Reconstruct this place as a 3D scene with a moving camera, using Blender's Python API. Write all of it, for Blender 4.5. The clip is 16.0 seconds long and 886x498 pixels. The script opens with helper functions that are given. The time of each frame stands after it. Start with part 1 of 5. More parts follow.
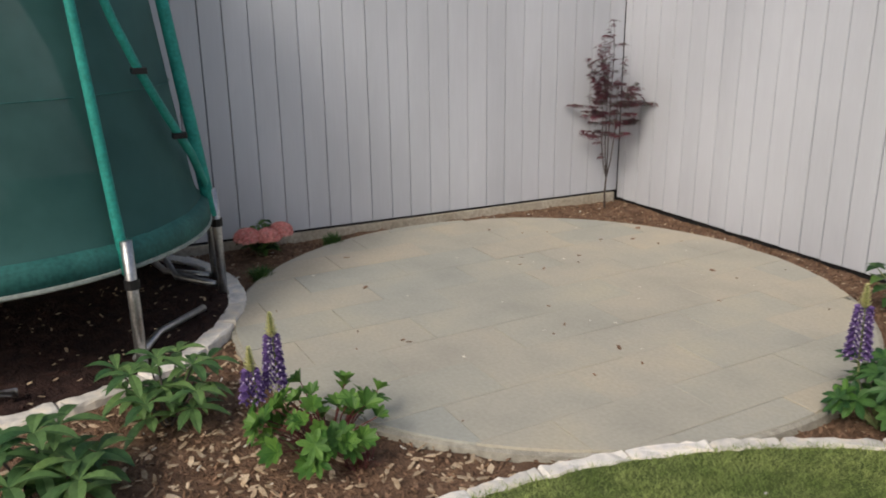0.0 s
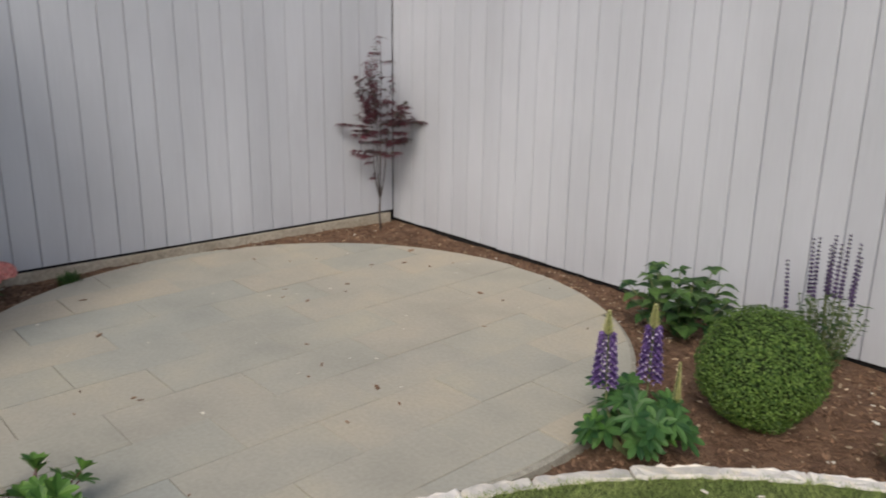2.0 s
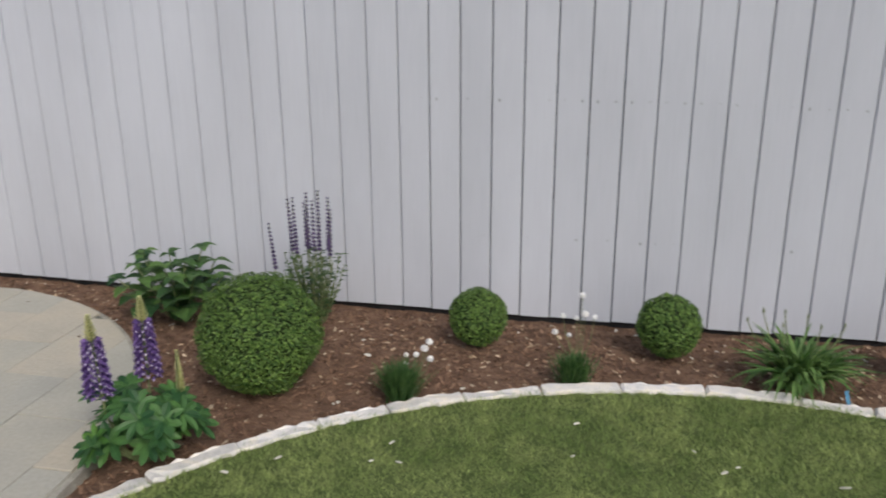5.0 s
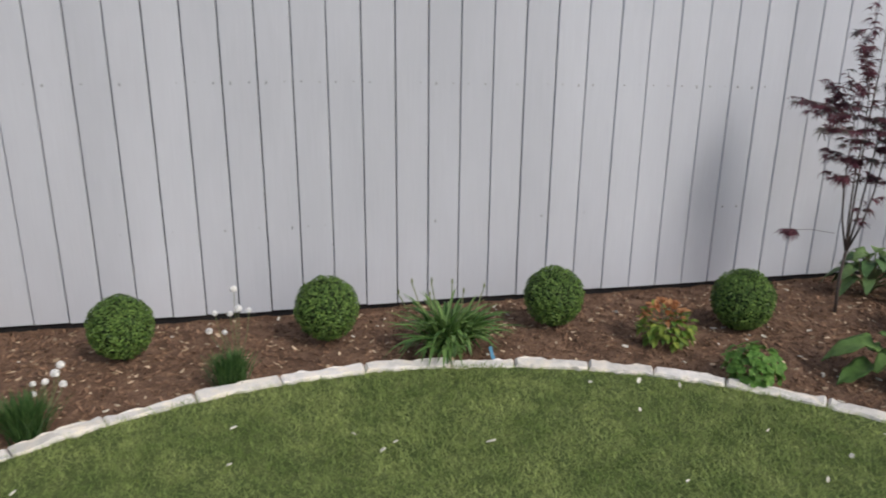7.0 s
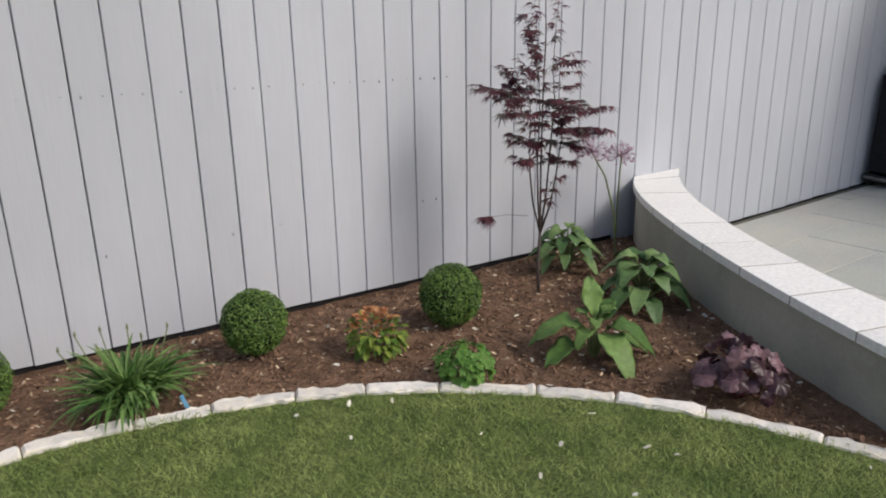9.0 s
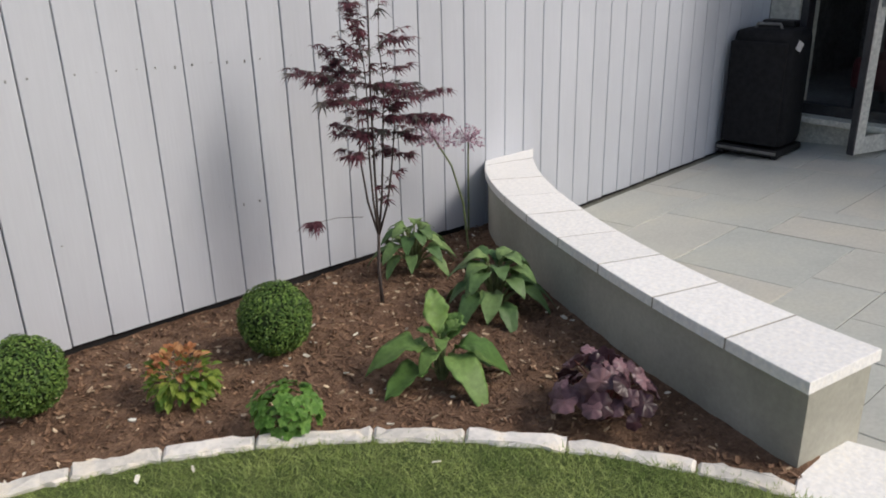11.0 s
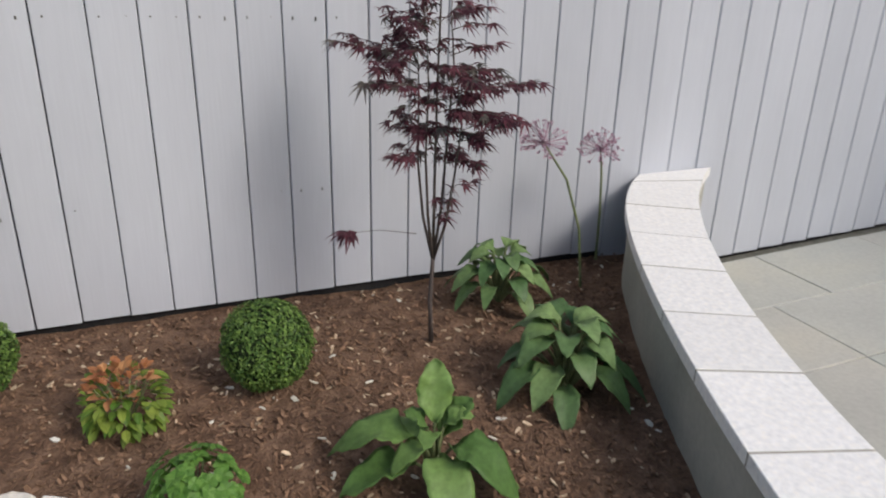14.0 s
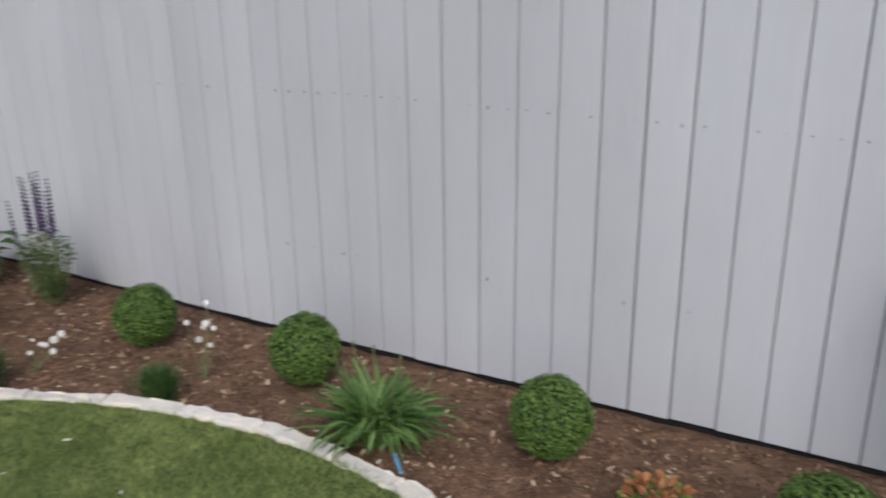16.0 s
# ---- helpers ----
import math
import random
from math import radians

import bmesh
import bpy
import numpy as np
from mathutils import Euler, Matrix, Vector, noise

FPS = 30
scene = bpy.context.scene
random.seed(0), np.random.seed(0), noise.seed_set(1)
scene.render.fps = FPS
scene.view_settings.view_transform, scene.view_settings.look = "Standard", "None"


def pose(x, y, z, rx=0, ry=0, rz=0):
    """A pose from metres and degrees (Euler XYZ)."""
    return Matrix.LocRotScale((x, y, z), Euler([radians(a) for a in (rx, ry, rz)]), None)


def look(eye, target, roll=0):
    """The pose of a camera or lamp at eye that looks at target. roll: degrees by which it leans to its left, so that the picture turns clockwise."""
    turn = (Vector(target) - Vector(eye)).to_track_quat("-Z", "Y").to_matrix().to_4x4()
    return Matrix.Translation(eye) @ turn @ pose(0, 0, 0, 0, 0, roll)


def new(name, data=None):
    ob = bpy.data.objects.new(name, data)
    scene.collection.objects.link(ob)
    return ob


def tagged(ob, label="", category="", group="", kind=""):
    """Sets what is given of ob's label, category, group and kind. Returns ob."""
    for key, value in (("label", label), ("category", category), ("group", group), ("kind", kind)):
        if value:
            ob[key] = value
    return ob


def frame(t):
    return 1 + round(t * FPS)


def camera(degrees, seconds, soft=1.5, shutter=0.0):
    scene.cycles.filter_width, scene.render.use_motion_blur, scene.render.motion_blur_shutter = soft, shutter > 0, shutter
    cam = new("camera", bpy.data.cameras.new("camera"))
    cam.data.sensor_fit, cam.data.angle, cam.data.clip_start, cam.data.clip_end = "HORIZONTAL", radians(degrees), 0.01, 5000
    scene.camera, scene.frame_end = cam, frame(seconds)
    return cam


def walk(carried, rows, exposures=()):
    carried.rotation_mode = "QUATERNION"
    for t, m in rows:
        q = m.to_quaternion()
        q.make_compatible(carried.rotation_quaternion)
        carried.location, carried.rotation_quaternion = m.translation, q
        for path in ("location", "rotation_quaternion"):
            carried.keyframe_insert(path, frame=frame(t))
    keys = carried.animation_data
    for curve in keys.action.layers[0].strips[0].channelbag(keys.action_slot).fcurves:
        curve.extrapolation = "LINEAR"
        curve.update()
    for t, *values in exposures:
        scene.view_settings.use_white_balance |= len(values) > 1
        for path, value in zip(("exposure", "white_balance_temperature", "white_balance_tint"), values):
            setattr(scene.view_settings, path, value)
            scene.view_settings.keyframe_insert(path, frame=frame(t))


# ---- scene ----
cam = camera(58.5, 16.0, soft=1.85, shutter=0.3)
PATH = [
    (0, (4.788, -4.175, 1.421), (3.104, -3.264, 0.845), -0.7),
    (0.5, (4.715, -4.075, 1.414), (2.983, -3.256, 0.844), -1.4),
    (1, (4.694, -3.872, 1.418), (2.959, -3.045, 0.863), 2.6),
    (1.5, (4.704, -3.801, 1.425), (3.114, -2.722, 0.872), 2.3),
    (2, (4.7, -3.8, 1.434), (3.286, -2.495, 0.888), 0.8),
    (2.5, (4.708, -3.814, 1.426), (3.476, -2.336, 0.881), -0.4),
    (3, (4.743, -3.791, 1.423), (3.649, -2.212, 0.865), -0.2),
    (3.5, (4.796, -3.731, 1.429), (3.765, -2.112, 0.867), 0.6),
    (4, (4.807, -3.687, 1.427), (3.878, -2.014, 0.845), -0.1),
    (4.3, (4.792, -3.671, 1.436), (3.99, -1.937, 0.844), -1.4),
    (4.5, (4.775, -3.659, 1.433), (4.092, -1.876, 0.839), -1.0),
    (5, (4.76, -3.651, 1.421), (4.371, -1.783, 0.821), -0.4),
    (5.2, (4.762, -3.644, 1.435), (4.483, -1.762, 0.817), -0.6),
    (7.3, (4.95, -3.473, 1.406), (5.447, -1.65, 0.749), 0.3),
    (7.5, (4.967, -3.441, 1.405), (5.55, -1.646, 0.743), -0.1),
    (8, (5.005, -3.386, 1.395), (5.795, -1.667, 0.745), -0.9),
    (8.5, (5.084, -3.35, 1.39), (5.988, -1.699, 0.716), -1.4),
    (9, (5.215, -3.314, 1.377), (6.189, -1.692, 0.729), -0.9),
    (9.5, (5.307, -3.286, 1.366), (6.362, -1.731, 0.682), -0.3),
    (10, (5.41, -3.202, 1.352), (6.586, -1.748, 0.642), -0.9),
    (10.2, (5.451, -3.154, 1.352), (6.664, -1.733, 0.64), -1.7),
    (12.3, (6.02, -2.876, 1.337), (7.185, -1.43, 0.588), 0.7),
    (12.5, (6.086, -2.844, 1.336), (7.214, -1.385, 0.561), 0.5),
    (13, (6.251, -2.766, 1.337), (7.282, -1.271, 0.499), -0.0),
    (13.5, (6.439, -2.721, 1.343), (7.286, -1.121, 0.492), 2.2),
    (14, (6.59, -2.683, 1.294), (7.261, -0.98, 0.488), 1.6),
    (14.5, (6.701, -2.549, 1.309), (7.148, -0.759, 0.537), 1.1),
    (15, (6.727, -2.455, 1.302), (6.83, -0.594, 0.576), 0.4),
    (15.2, (6.781, -2.452, 1.312), (6.654, -0.582, 0.613), 1.2),
    (15.5, (6.82, -2.445, 1.327), (6.36, -0.616, 0.662), 1.3),
    (16, (6.833, -2.512, 1.359), (5.9, -0.856, 0.738), -0.8),
]
walk(cam, [(t, look(eye, target, roll)) for t, eye, target, roll in PATH],
     [(0, -0.02, 7150, 10), (2.5, -0.15, 6850, 10), (4, -0.12, 6600, 10), (5, -0.06, 6550, 10), (8.5, 0.04, 6800, 10), (10, 0.11, 6900, 10), (13.5, 0.07, 6800, 10), (16, -0.11, 6450, 10)])

# ---------------------------------------------------------------- light
world = bpy.data.worlds.new("world")
scene.world = world
world.use_nodes = True
wn = world.node_tree.nodes
sky = wn.new("ShaderNodeTexSky")
sky.sky_type = "NISHITA"
sky.sun_disc = False
sky.sun_elevation = radians(42)
sky.sun_rotation = radians(148)
sky.air_density, sky.dust_density, sky.ozone_density = 1.0, 3.0, 1.0
wn["Background"].inputs["Strength"].default_value = 0.15
world.node_tree.links.new(sky.outputs[0], wn["Background"].inputs["Color"])

sun_data = bpy.data.lights.new("sun", "SUN")
sun_data.energy, sun_data.angle, sun_data.color = 1.5, radians(15), (1.0, 0.99, 0.97)
sun = new("sun", sun_data)
sun.matrix_world = look((2.85, -4.5, 4.75), (0, 0, 0))

# ---------------------------------------------------------------- materials


def material(name, rough=0.8, metal=0.0):
    m = bpy.data.materials.new(name)
    m.use_nodes = True
    b = m.node_tree.nodes["Principled BSDF"]
    b.inputs["Roughness"].default_value, b.inputs["Metallic"].default_value = rough, metal
    b.inputs["Specular IOR Level"].default_value = 0.3
    return m, m.node_tree, b


def noise_tex(nt, scale, detail=4.0, stretch=(1, 1, 1), rough=0.55):
    co = nt.nodes.new("ShaderNodeNewGeometry")
    mp = nt.nodes.new("ShaderNodeMapping")
    mp.inputs["Scale"].default_value = stretch
    n = nt.nodes.new("ShaderNodeTexNoise")
    n.inputs["Scale"].default_value, n.inputs["Detail"].default_value, n.inputs["Roughness"].default_value = scale, detail, rough
    nt.links.new(co.outputs["Position"], mp.inputs["Vector"])
    nt.links.new(mp.outputs[0], n.inputs["Vector"])
    return n.outputs["Fac"]


def ramp(nt, fac, stops):
    r = nt.nodes.new("ShaderNodeValToRGB")
    e = r.color_ramp.elements
    while len(e) < len(stops):
        e.new(0.5)
    for k, (p, c) in zip(e, stops):
        k.position, k.color = p, (*c, 1)
    nt.links.new(fac, r.inputs[0])
    return r.outputs[0]


def mix(nt, fac, a, b, mode="MIX"):
    m = nt.nodes.new("ShaderNodeMix")
    m.data_type, m.blend_type = "RGBA", mode
    for sock, v in ((m.inputs[0], fac), (m.inputs[6], a), (m.inputs[7], b)):
        if isinstance(v, (float, int)):
            sock.default_value = v
        elif isinstance(v, tuple):
            sock.default_value = (*v, 1)
        else:
            nt.links.new(v, sock)
    return m.outputs[2]


def bump(nt, b, height, strength, dist):
    n = nt.nodes.new("ShaderNodeBump")
    n.inputs["Strength"].default_value, n.inputs["Distance"].default_value = strength, dist
    nt.links.new(height, n.inputs["Height"])
    nt.links.new(n.outputs[0], b.inputs["Normal"])


def surface(name, lo, hi, scale, rough=0.85, metal=0.0, stretch=(1, 1, 1), fine=None, strength=0.4, dist=0.004, vary=0.0, island=0.0, lows=0.35, highs=0.65, grain=(0.62, 1.2)):
    """A procedural surface: two colours by a broad noise, a fine noise over it, a value shift by object or by island."""
    m, nt, b = material(name, rough, metal)
    col = ramp(nt, noise_tex(nt, scale, 5, stretch), [(lows, lo), (highs, hi)])
    f = noise_tex(nt, fine or scale * 9, 4, stretch)
    col = mix(nt, 0.75, col, ramp(nt, f, [(0.3, (grain[0],) * 3), (0.7, (grain[1],) * 3)]), "MULTIPLY")
    for amount, node, out in ((vary, "ShaderNodeObjectInfo", "Random"), (island, "ShaderNodeNewGeometry", "Random Per Island")):
        if amount:
            rnd = nt.nodes.new(node).outputs[out]
            lo_v, hi_v = 1 - amount, 1 + amount
            col = mix(nt, 1.0, col, ramp(nt, rnd, [(0, (lo_v,) * 3), (1, (hi_v,) * 3)]), "MULTIPLY")
    nt.links.new(col, b.inputs["Base Color"])
    bump(nt, b, f, strength, dist)
    return m


def leaf_mat(name, dark, light, rough=0.5, trans=0.25, patch=0.0):
    m, nt, b = material(name, rough)
    add, fr = nt.nodes.new("ShaderNodeMath"), nt.nodes.new("ShaderNodeMath")
    add.operation, fr.operation = "ADD", "FRACT"
    nt.links.new(nt.nodes.new("ShaderNodeNewGeometry").outputs["Random Per Island"], add.inputs[0])
    nt.links.new(nt.nodes.new("ShaderNodeObjectInfo").outputs["Random"], add.inputs[1])
    nt.links.new(add.outputs[0], fr.inputs[0])
    col = ramp(nt, fr.outputs[0], [(0.0, dark), (0.55, tuple((a + c) / 2 for a, c in zip(dark, light))), (1.0, light)])
    col = mix(nt, 0.6, col, ramp(nt, noise_tex(nt, 55, 3), [(0.3, (0.65, 0.65, 0.65)), (0.7, (1.25, 1.25, 1.25))]), "MULTIPLY")
    if patch:
        col = mix(nt, patch, col, ramp(nt, noise_tex(nt, 4.5, 5), [(0.36, (0.66, 0.74, 0.62)), (0.64, (1.3, 1.22, 1.3))]), "MULTIPLY")
    nt.links.new(col, b.inputs["Base Color"])
    t = nt.nodes.new("ShaderNodeBsdfTranslucent")
    nt.links.new(col, t.inputs["Color"])
    ms = nt.nodes.new("ShaderNodeMixShader")
    ms.inputs[0].default_value = trans
    nt.links.new(b.outputs[0], ms.inputs[1])
    nt.links.new(t.outputs[0], ms.inputs[2])
    nt.links.new(ms.outputs[0], nt.nodes["Material Output"].inputs["Surface"])
    return m


def board_mat():
    m, nt, b = material("painted_boards", 0.9)
    rnd = nt.nodes.new("ShaderNodeObjectInfo").outputs["Random"]
    base = ramp(nt, rnd, [(0, (0.485, 0.508, 0.557)), (1, (0.515, 0.538, 0.588))])
    stain = ramp(nt, noise_tex(nt, 1.3, 5, (1, 1, 0.35)), [(0.35, (0.90, 0.90, 0.90)), (0.65, (1.05, 1.05, 1.05))])
    grain = noise_tex(nt, 40, 5, (3, 3, 0.12))
    col = mix(nt, 1.0, base, stain, "MULTIPLY")
    col = mix(nt, 1.0, col, ramp(nt, grain, [(0.3, (0.97, 0.97, 0.973)), (0.7, (1.02, 1.02, 1.02))]), "MULTIPLY")
    nt.links.new(col, b.inputs["Base Color"])
    bump(nt, b, grain, 0.25, 0.002)
    return m


def stone_mat(name, tones, rough=0.75, scale=2.2, strength=0.35, amp=1.0):
    """Split stone whose tone changes from slab to slab, with broad clouds and fine grain."""
    m, nt, b = material(name, rough)
    rnd = nt.nodes.new("ShaderNodeObjectInfo").outputs["Random"]
    n = len(tones)
    tone = ramp(nt, rnd, [(i / (n - 1), t) for i, t in enumerate(tones)])
    cloud = ramp(nt, noise_tex(nt, scale, 6), [(0.3, (1 - 0.16 * amp, 1 - 0.15 * amp, 1 - 0.14 * amp)), (0.5, (1.0, 1.0, 1.0)), (0.72, (1 + 0.16 * amp, 1 + 0.11 * amp, 1 + 0.02 * amp))])
    grain = noise_tex(nt, 60, 5)
    col = mix(nt, 1.0, tone, cloud, "MULTIPLY")
    col = mix(nt, 0.8, col, ramp(nt, grain, [(0.3, (0.91, 0.91, 0.91)), (0.7, (1.08, 1.08, 1.08))]), "MULTIPLY")
    nt.links.new(col, b.inputs["Base Color"])
    bump(nt, b, grain, strength, 0.003)
    return m


M_BOARD = board_mat()
M_GAP = surface("dark_gap", (0.012, 0.012, 0.014), (0.025, 0.024, 0.024), 6)
M_FOOT = surface("pale_footing", (0.34, 0.30, 0.24), (0.46, 0.42, 0.35), 5)
M_SOIL = surface("bark_mulch_soil", (0.130, 0.073, 0.045), (0.250, 0.152, 0.098), 14, 0.95, fine=90, strength=1.0, dist=0.02)
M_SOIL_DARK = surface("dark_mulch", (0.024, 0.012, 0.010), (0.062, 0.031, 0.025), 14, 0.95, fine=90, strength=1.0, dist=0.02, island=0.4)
M_CHIP = surface("bark_chips", (0.135, 0.078, 0.048), (0.275, 0.168, 0.108), 30, 0.9, island=0.45)
M_PALE = surface("pale_wood_chips", (0.42, 0.30, 0.19), (0.62, 0.50, 0.36), 25, 0.85, island=0.35)
M_WHITE = surface("bleached_litter", (0.62, 0.58, 0.48), (0.78, 0.76, 0.68), 25, 0.8, island=0.2)
M_BLUESTONE = stone_mat("bluestone", [(0.365, 0.370, 0.326), (0.415, 0.393, 0.331), (0.445, 0.408, 0.330), (0.388, 0.386, 0.336), (0.432, 0.400, 0.328), (0.402, 0.391, 0.331), (0.370, 0.378, 0.340)], 0.9, amp=0.8)
M_JOINT = surface("stone_joint", (0.30, 0.285, 0.24), (0.42, 0.40, 0.34), 30)
M_DARKJOINT = surface("dark_joint", (0.12, 0.12, 0.10), (0.19, 0.185, 0.155), 30)
M_TERRACE = stone_mat("terrace_slabs", [(0.455, 0.475, 0.445), (0.475, 0.487, 0.452), (0.495, 0.50, 0.46), (0.505, 0.497, 0.452), (0.465, 0.482, 0.452)], 0.6, amp=0.6)
M_GRANITE = stone_mat("white_granite", [(0.78, 0.775, 0.76), (0.82, 0.815, 0.80), (0.85, 0.845, 0.83)], 0.7, 70, 0.9, 0.5)
M_KERB = stone_mat("pale_granite_setts", [(0.62, 0.59, 0.54), (0.70, 0.67, 0.62), (0.77, 0.74, 0.70)], 0.88, 16, 1.0, 1.3)
M_RENDER = surface("grey_cement_render", (0.31, 0.305, 0.26), (0.43, 0.42, 0.36), 2.2, 0.9, fine=55, strength=0.3, dist=0.003, grain=(0.90, 1.07))
M_TURF = surface("turf_base", (0.090, 0.125, 0.038), (0.165, 0.205, 0.068), 9, 0.95, fine=120, strength=1.0, dist=0.015)
M_GRASS = leaf_mat("lawn_blades", (0.190, 0.262, 0.072), (0.365, 0.450, 0.158), 0.65, 0.35, 0.9)
M_BOX = leaf_mat("boxwood_leaves", (0.036, 0.088, 0.018), (0.190, 0.305, 0.068), 0.45, 0.22)
M_BOXCORE = surface("boxwood_inner_shade", (0.010, 0.020, 0.006), (0.022, 0.038, 0.010), 30)
M_LUPIN = leaf_mat("lupin_leaves", (0.022, 0.078, 0.026), (0.092, 0.205, 0.055), 0.5, 0.22)
M_LUPIN_LIGHT = leaf_mat("young_lupin_leaves", (0.042, 0.128, 0.026), (0.135, 0.275, 0.055), 0.5, 0.25)
M_PURPLE = leaf_mat("purple_florets", (0.095, 0.050, 0.190), (0.235, 0.145, 0.39), 0.6, 0.15)
M_LILAC = leaf_mat("pale_lilac_florets", (0.50, 0.42, 0.62), (0.75, 0.70, 0.82), 0.6, 0.15)
M_TIP = leaf_mat("yellow_green_tip", (0.50, 0.52, 0.20), (0.70, 0.68, 0.38), 0.6, 0.15)
M_SHRUB = leaf_mat("hydrangea_leaves", (0.022, 0.065, 0.024), (0.115, 0.215, 0.055), 0.5, 0.22)
M_RHODO = leaf_mat("leathery_leaves", (0.040, 0.105, 0.040), (0.170, 0.285, 0.095), 0.42, 0.2)
M_HOSTA = leaf_mat("hosta_leaves", (0.080, 0.165, 0.060), (0.235, 0.350, 0.135), 0.45, 0.25)
M_FOX = leaf_mat("foxglove_leaves", (0.100, 0.195, 0.052), (0.190, 0.310, 0.090), 0.5, 0.25)
M_DAY = leaf_mat("strap_leaves", (0.050, 0.125, 0.028), (0.190, 0.310, 0.095), 0.45, 0.25)
M_LIME = leaf_mat("lime_leaves", (0.085, 0.200, 0.034), (0.170, 0.330, 0.070), 0.5, 0.28)
M_SPIREA = leaf_mat("spirea_leaves", (0.095, 0.190, 0.030), (0.260, 0.330, 0.060), 0.5, 0.28)
M_ORANGE = leaf_mat("orange_young_leaves", (0.36, 0.13, 0.055), (0.55, 0.29, 0.13), 0.5, 0.28)
M_HEUCH = leaf_mat("wine_dark_leaves", (0.030, 0.012, 0.018), (0.23, 0.135, 0.155), 0.33, 0.1)
M_MAPLE = leaf_mat("red_maple_leaves", (0.045, 0.014, 0.022), (0.165, 0.052, 0.070), 0.5, 0.25)
M_MAPLE_PALE = leaf_mat("grey_green_maple_leaves", (0.050, 0.045, 0.045), (0.14, 0.125, 0.105), 0.5, 0.25)
M_BARK = surface("maple_bark", (0.060, 0.048, 0.045), (0.135, 0.110, 0.098), 20, 0.85, stretch=(1, 1, 0.2), strength=0.6)
M_STEM = surface("green_stem", (0.115, 0.150, 0.062), (0.215, 0.250, 0.115), 25, 0.6)
M_REDSTEM = surface("red_stem", (0.105, 0.022, 0.026), (0.19, 0.06, 0.05), 25, 0.6)
M_ALLIUM = leaf_mat("faded_pink_florets", (0.30, 0.150, 0.225), (0.60, 0.42, 0.50), 0.6, 0.25)
M_PINK = leaf_mat("salmon_pink_petals", (0.72, 0.24, 0.23), (0.90, 0.48, 0.43), 0.55, 0.2)
M_SALVIA = leaf_mat("violet_spike_florets", (0.032, 0.020, 0.070), (0.125, 0.080, 0.195), 0.6, 0.15)
M_SAGE = leaf_mat("sage_leaves", (0.035, 0.085, 0.032), (0.140, 0.220, 0.075), 0.55, 0.22)
M_TUFT = leaf_mat("tuft_blades", (0.030, 0.085, 0.024), (0.110, 0.200, 0.060), 0.5, 0.25)
M_FLOWER = leaf_mat("white_petals", (0.84, 0.84, 0.82), (0.92, 0.92, 0.90), 0.6, 0.2)
M_STEEL = surface("galvanised_tube", (0.36, 0.37, 0.38), (0.52, 0.53, 0.54), 12, 0.35, 0.9, strength=0.15)
M_GREEN = surface("green_foam_sleeve", (0.012, 0.24, 0.205), (0.022, 0.33, 0.28), 7, 0.6, strength=0.2)
M_PADGREEN = surface("faded_green_pad", (0.014, 0.095, 0.088), (0.028, 0.140, 0.128), 6, 0.65, strength=0.3)
M_RIM = surface("grey_green_hem", (0.22, 0.27, 0.25), (0.33, 0.37, 0.35), 9, 0.7)
M_BLACK = surface("black_plastic", (0.008, 0.008, 0.009), (0.016, 0.016, 0.018), 12, 0.5, strength=0.1)
M_FABRIC = surface("black_woven_fabric", (0.006, 0.006, 0.007), (0.013, 0.013, 0.015), 30, 0.85, fine=400, strength=0.3, dist=0.001)
M_BAR = surface("grey_metal_bar", (0.16, 0.16, 0.16), (0.25, 0.25, 0.25), 20, 0.4, 0.7)
M_WHITEPAINT = surface("cream_paint", (0.62, 0.61, 0.55), (0.72, 0.71, 0.65), 5, 0.5, strength=0.1)
M_HOUSE = surface("cream_wall", (0.50, 0.49, 0.43), (0.60, 0.59, 0.53), 3, 0.8, strength=0.2)
M_FRAME = surface("dark_frame", (0.028, 0.028, 0.032), (0.045, 0.045, 0.05), 9, 0.45, strength=0.1)
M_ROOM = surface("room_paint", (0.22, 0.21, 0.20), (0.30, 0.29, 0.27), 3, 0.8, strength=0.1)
M_RED = surface("dark_red_cloth", (0.045, 0.008, 0.010), (0.080, 0.016, 0.020), 9, 0.8)
M_TAG = surface("white_tag", (0.62, 0.60, 0.60), (0.75, 0.73, 0.73), 20, 0.5)
M_BALL = surface("pale_rubber_ball", (0.50, 0.52, 0.48), (0.62, 0.63, 0.58), 6, 0.5)
M_BLUE = surface("blue_plastic", (0.10, 0.30, 0.48), (0.16, 0.38, 0.58), 9, 0.45)


def glass_mat():
    m, nt, b = material("window_glass", 0.03)
    b.inputs["Base Color"].default_value = (0.85, 0.9, 0.9, 1)
    b.inputs["Transmission Weight"].default_value = 1.0
    b.inputs["IOR"].default_value = 1.45
    return m


M_GLASS = glass_mat()


def net_mat():
    """Fine green netting, half open."""
    m, nt, b = material("green_net", 0.8)
    col = ramp(nt, noise_tex(nt, 3, 4), [(0.35, (0.022, 0.084, 0.080)), (0.65, (0.038, 0.118, 0.112))])
    nt.links.new(col, b.inputs["Base Color"])
    t = nt.nodes.new("ShaderNodeBsdfTransparent")
    ms = nt.nodes.new("ShaderNodeMixShader")
    ms.inputs[0].default_value = 0.86
    nt.links.new(t.outputs[0], ms.inputs[1])
    nt.links.new(b.outputs[0], ms.inputs[2])
    nt.links.new(ms.outputs[0], nt.nodes["Material Output"].inputs["Surface"])
    return m


M_NET = net_mat()

# ---------------------------------------------------------------- building helpers


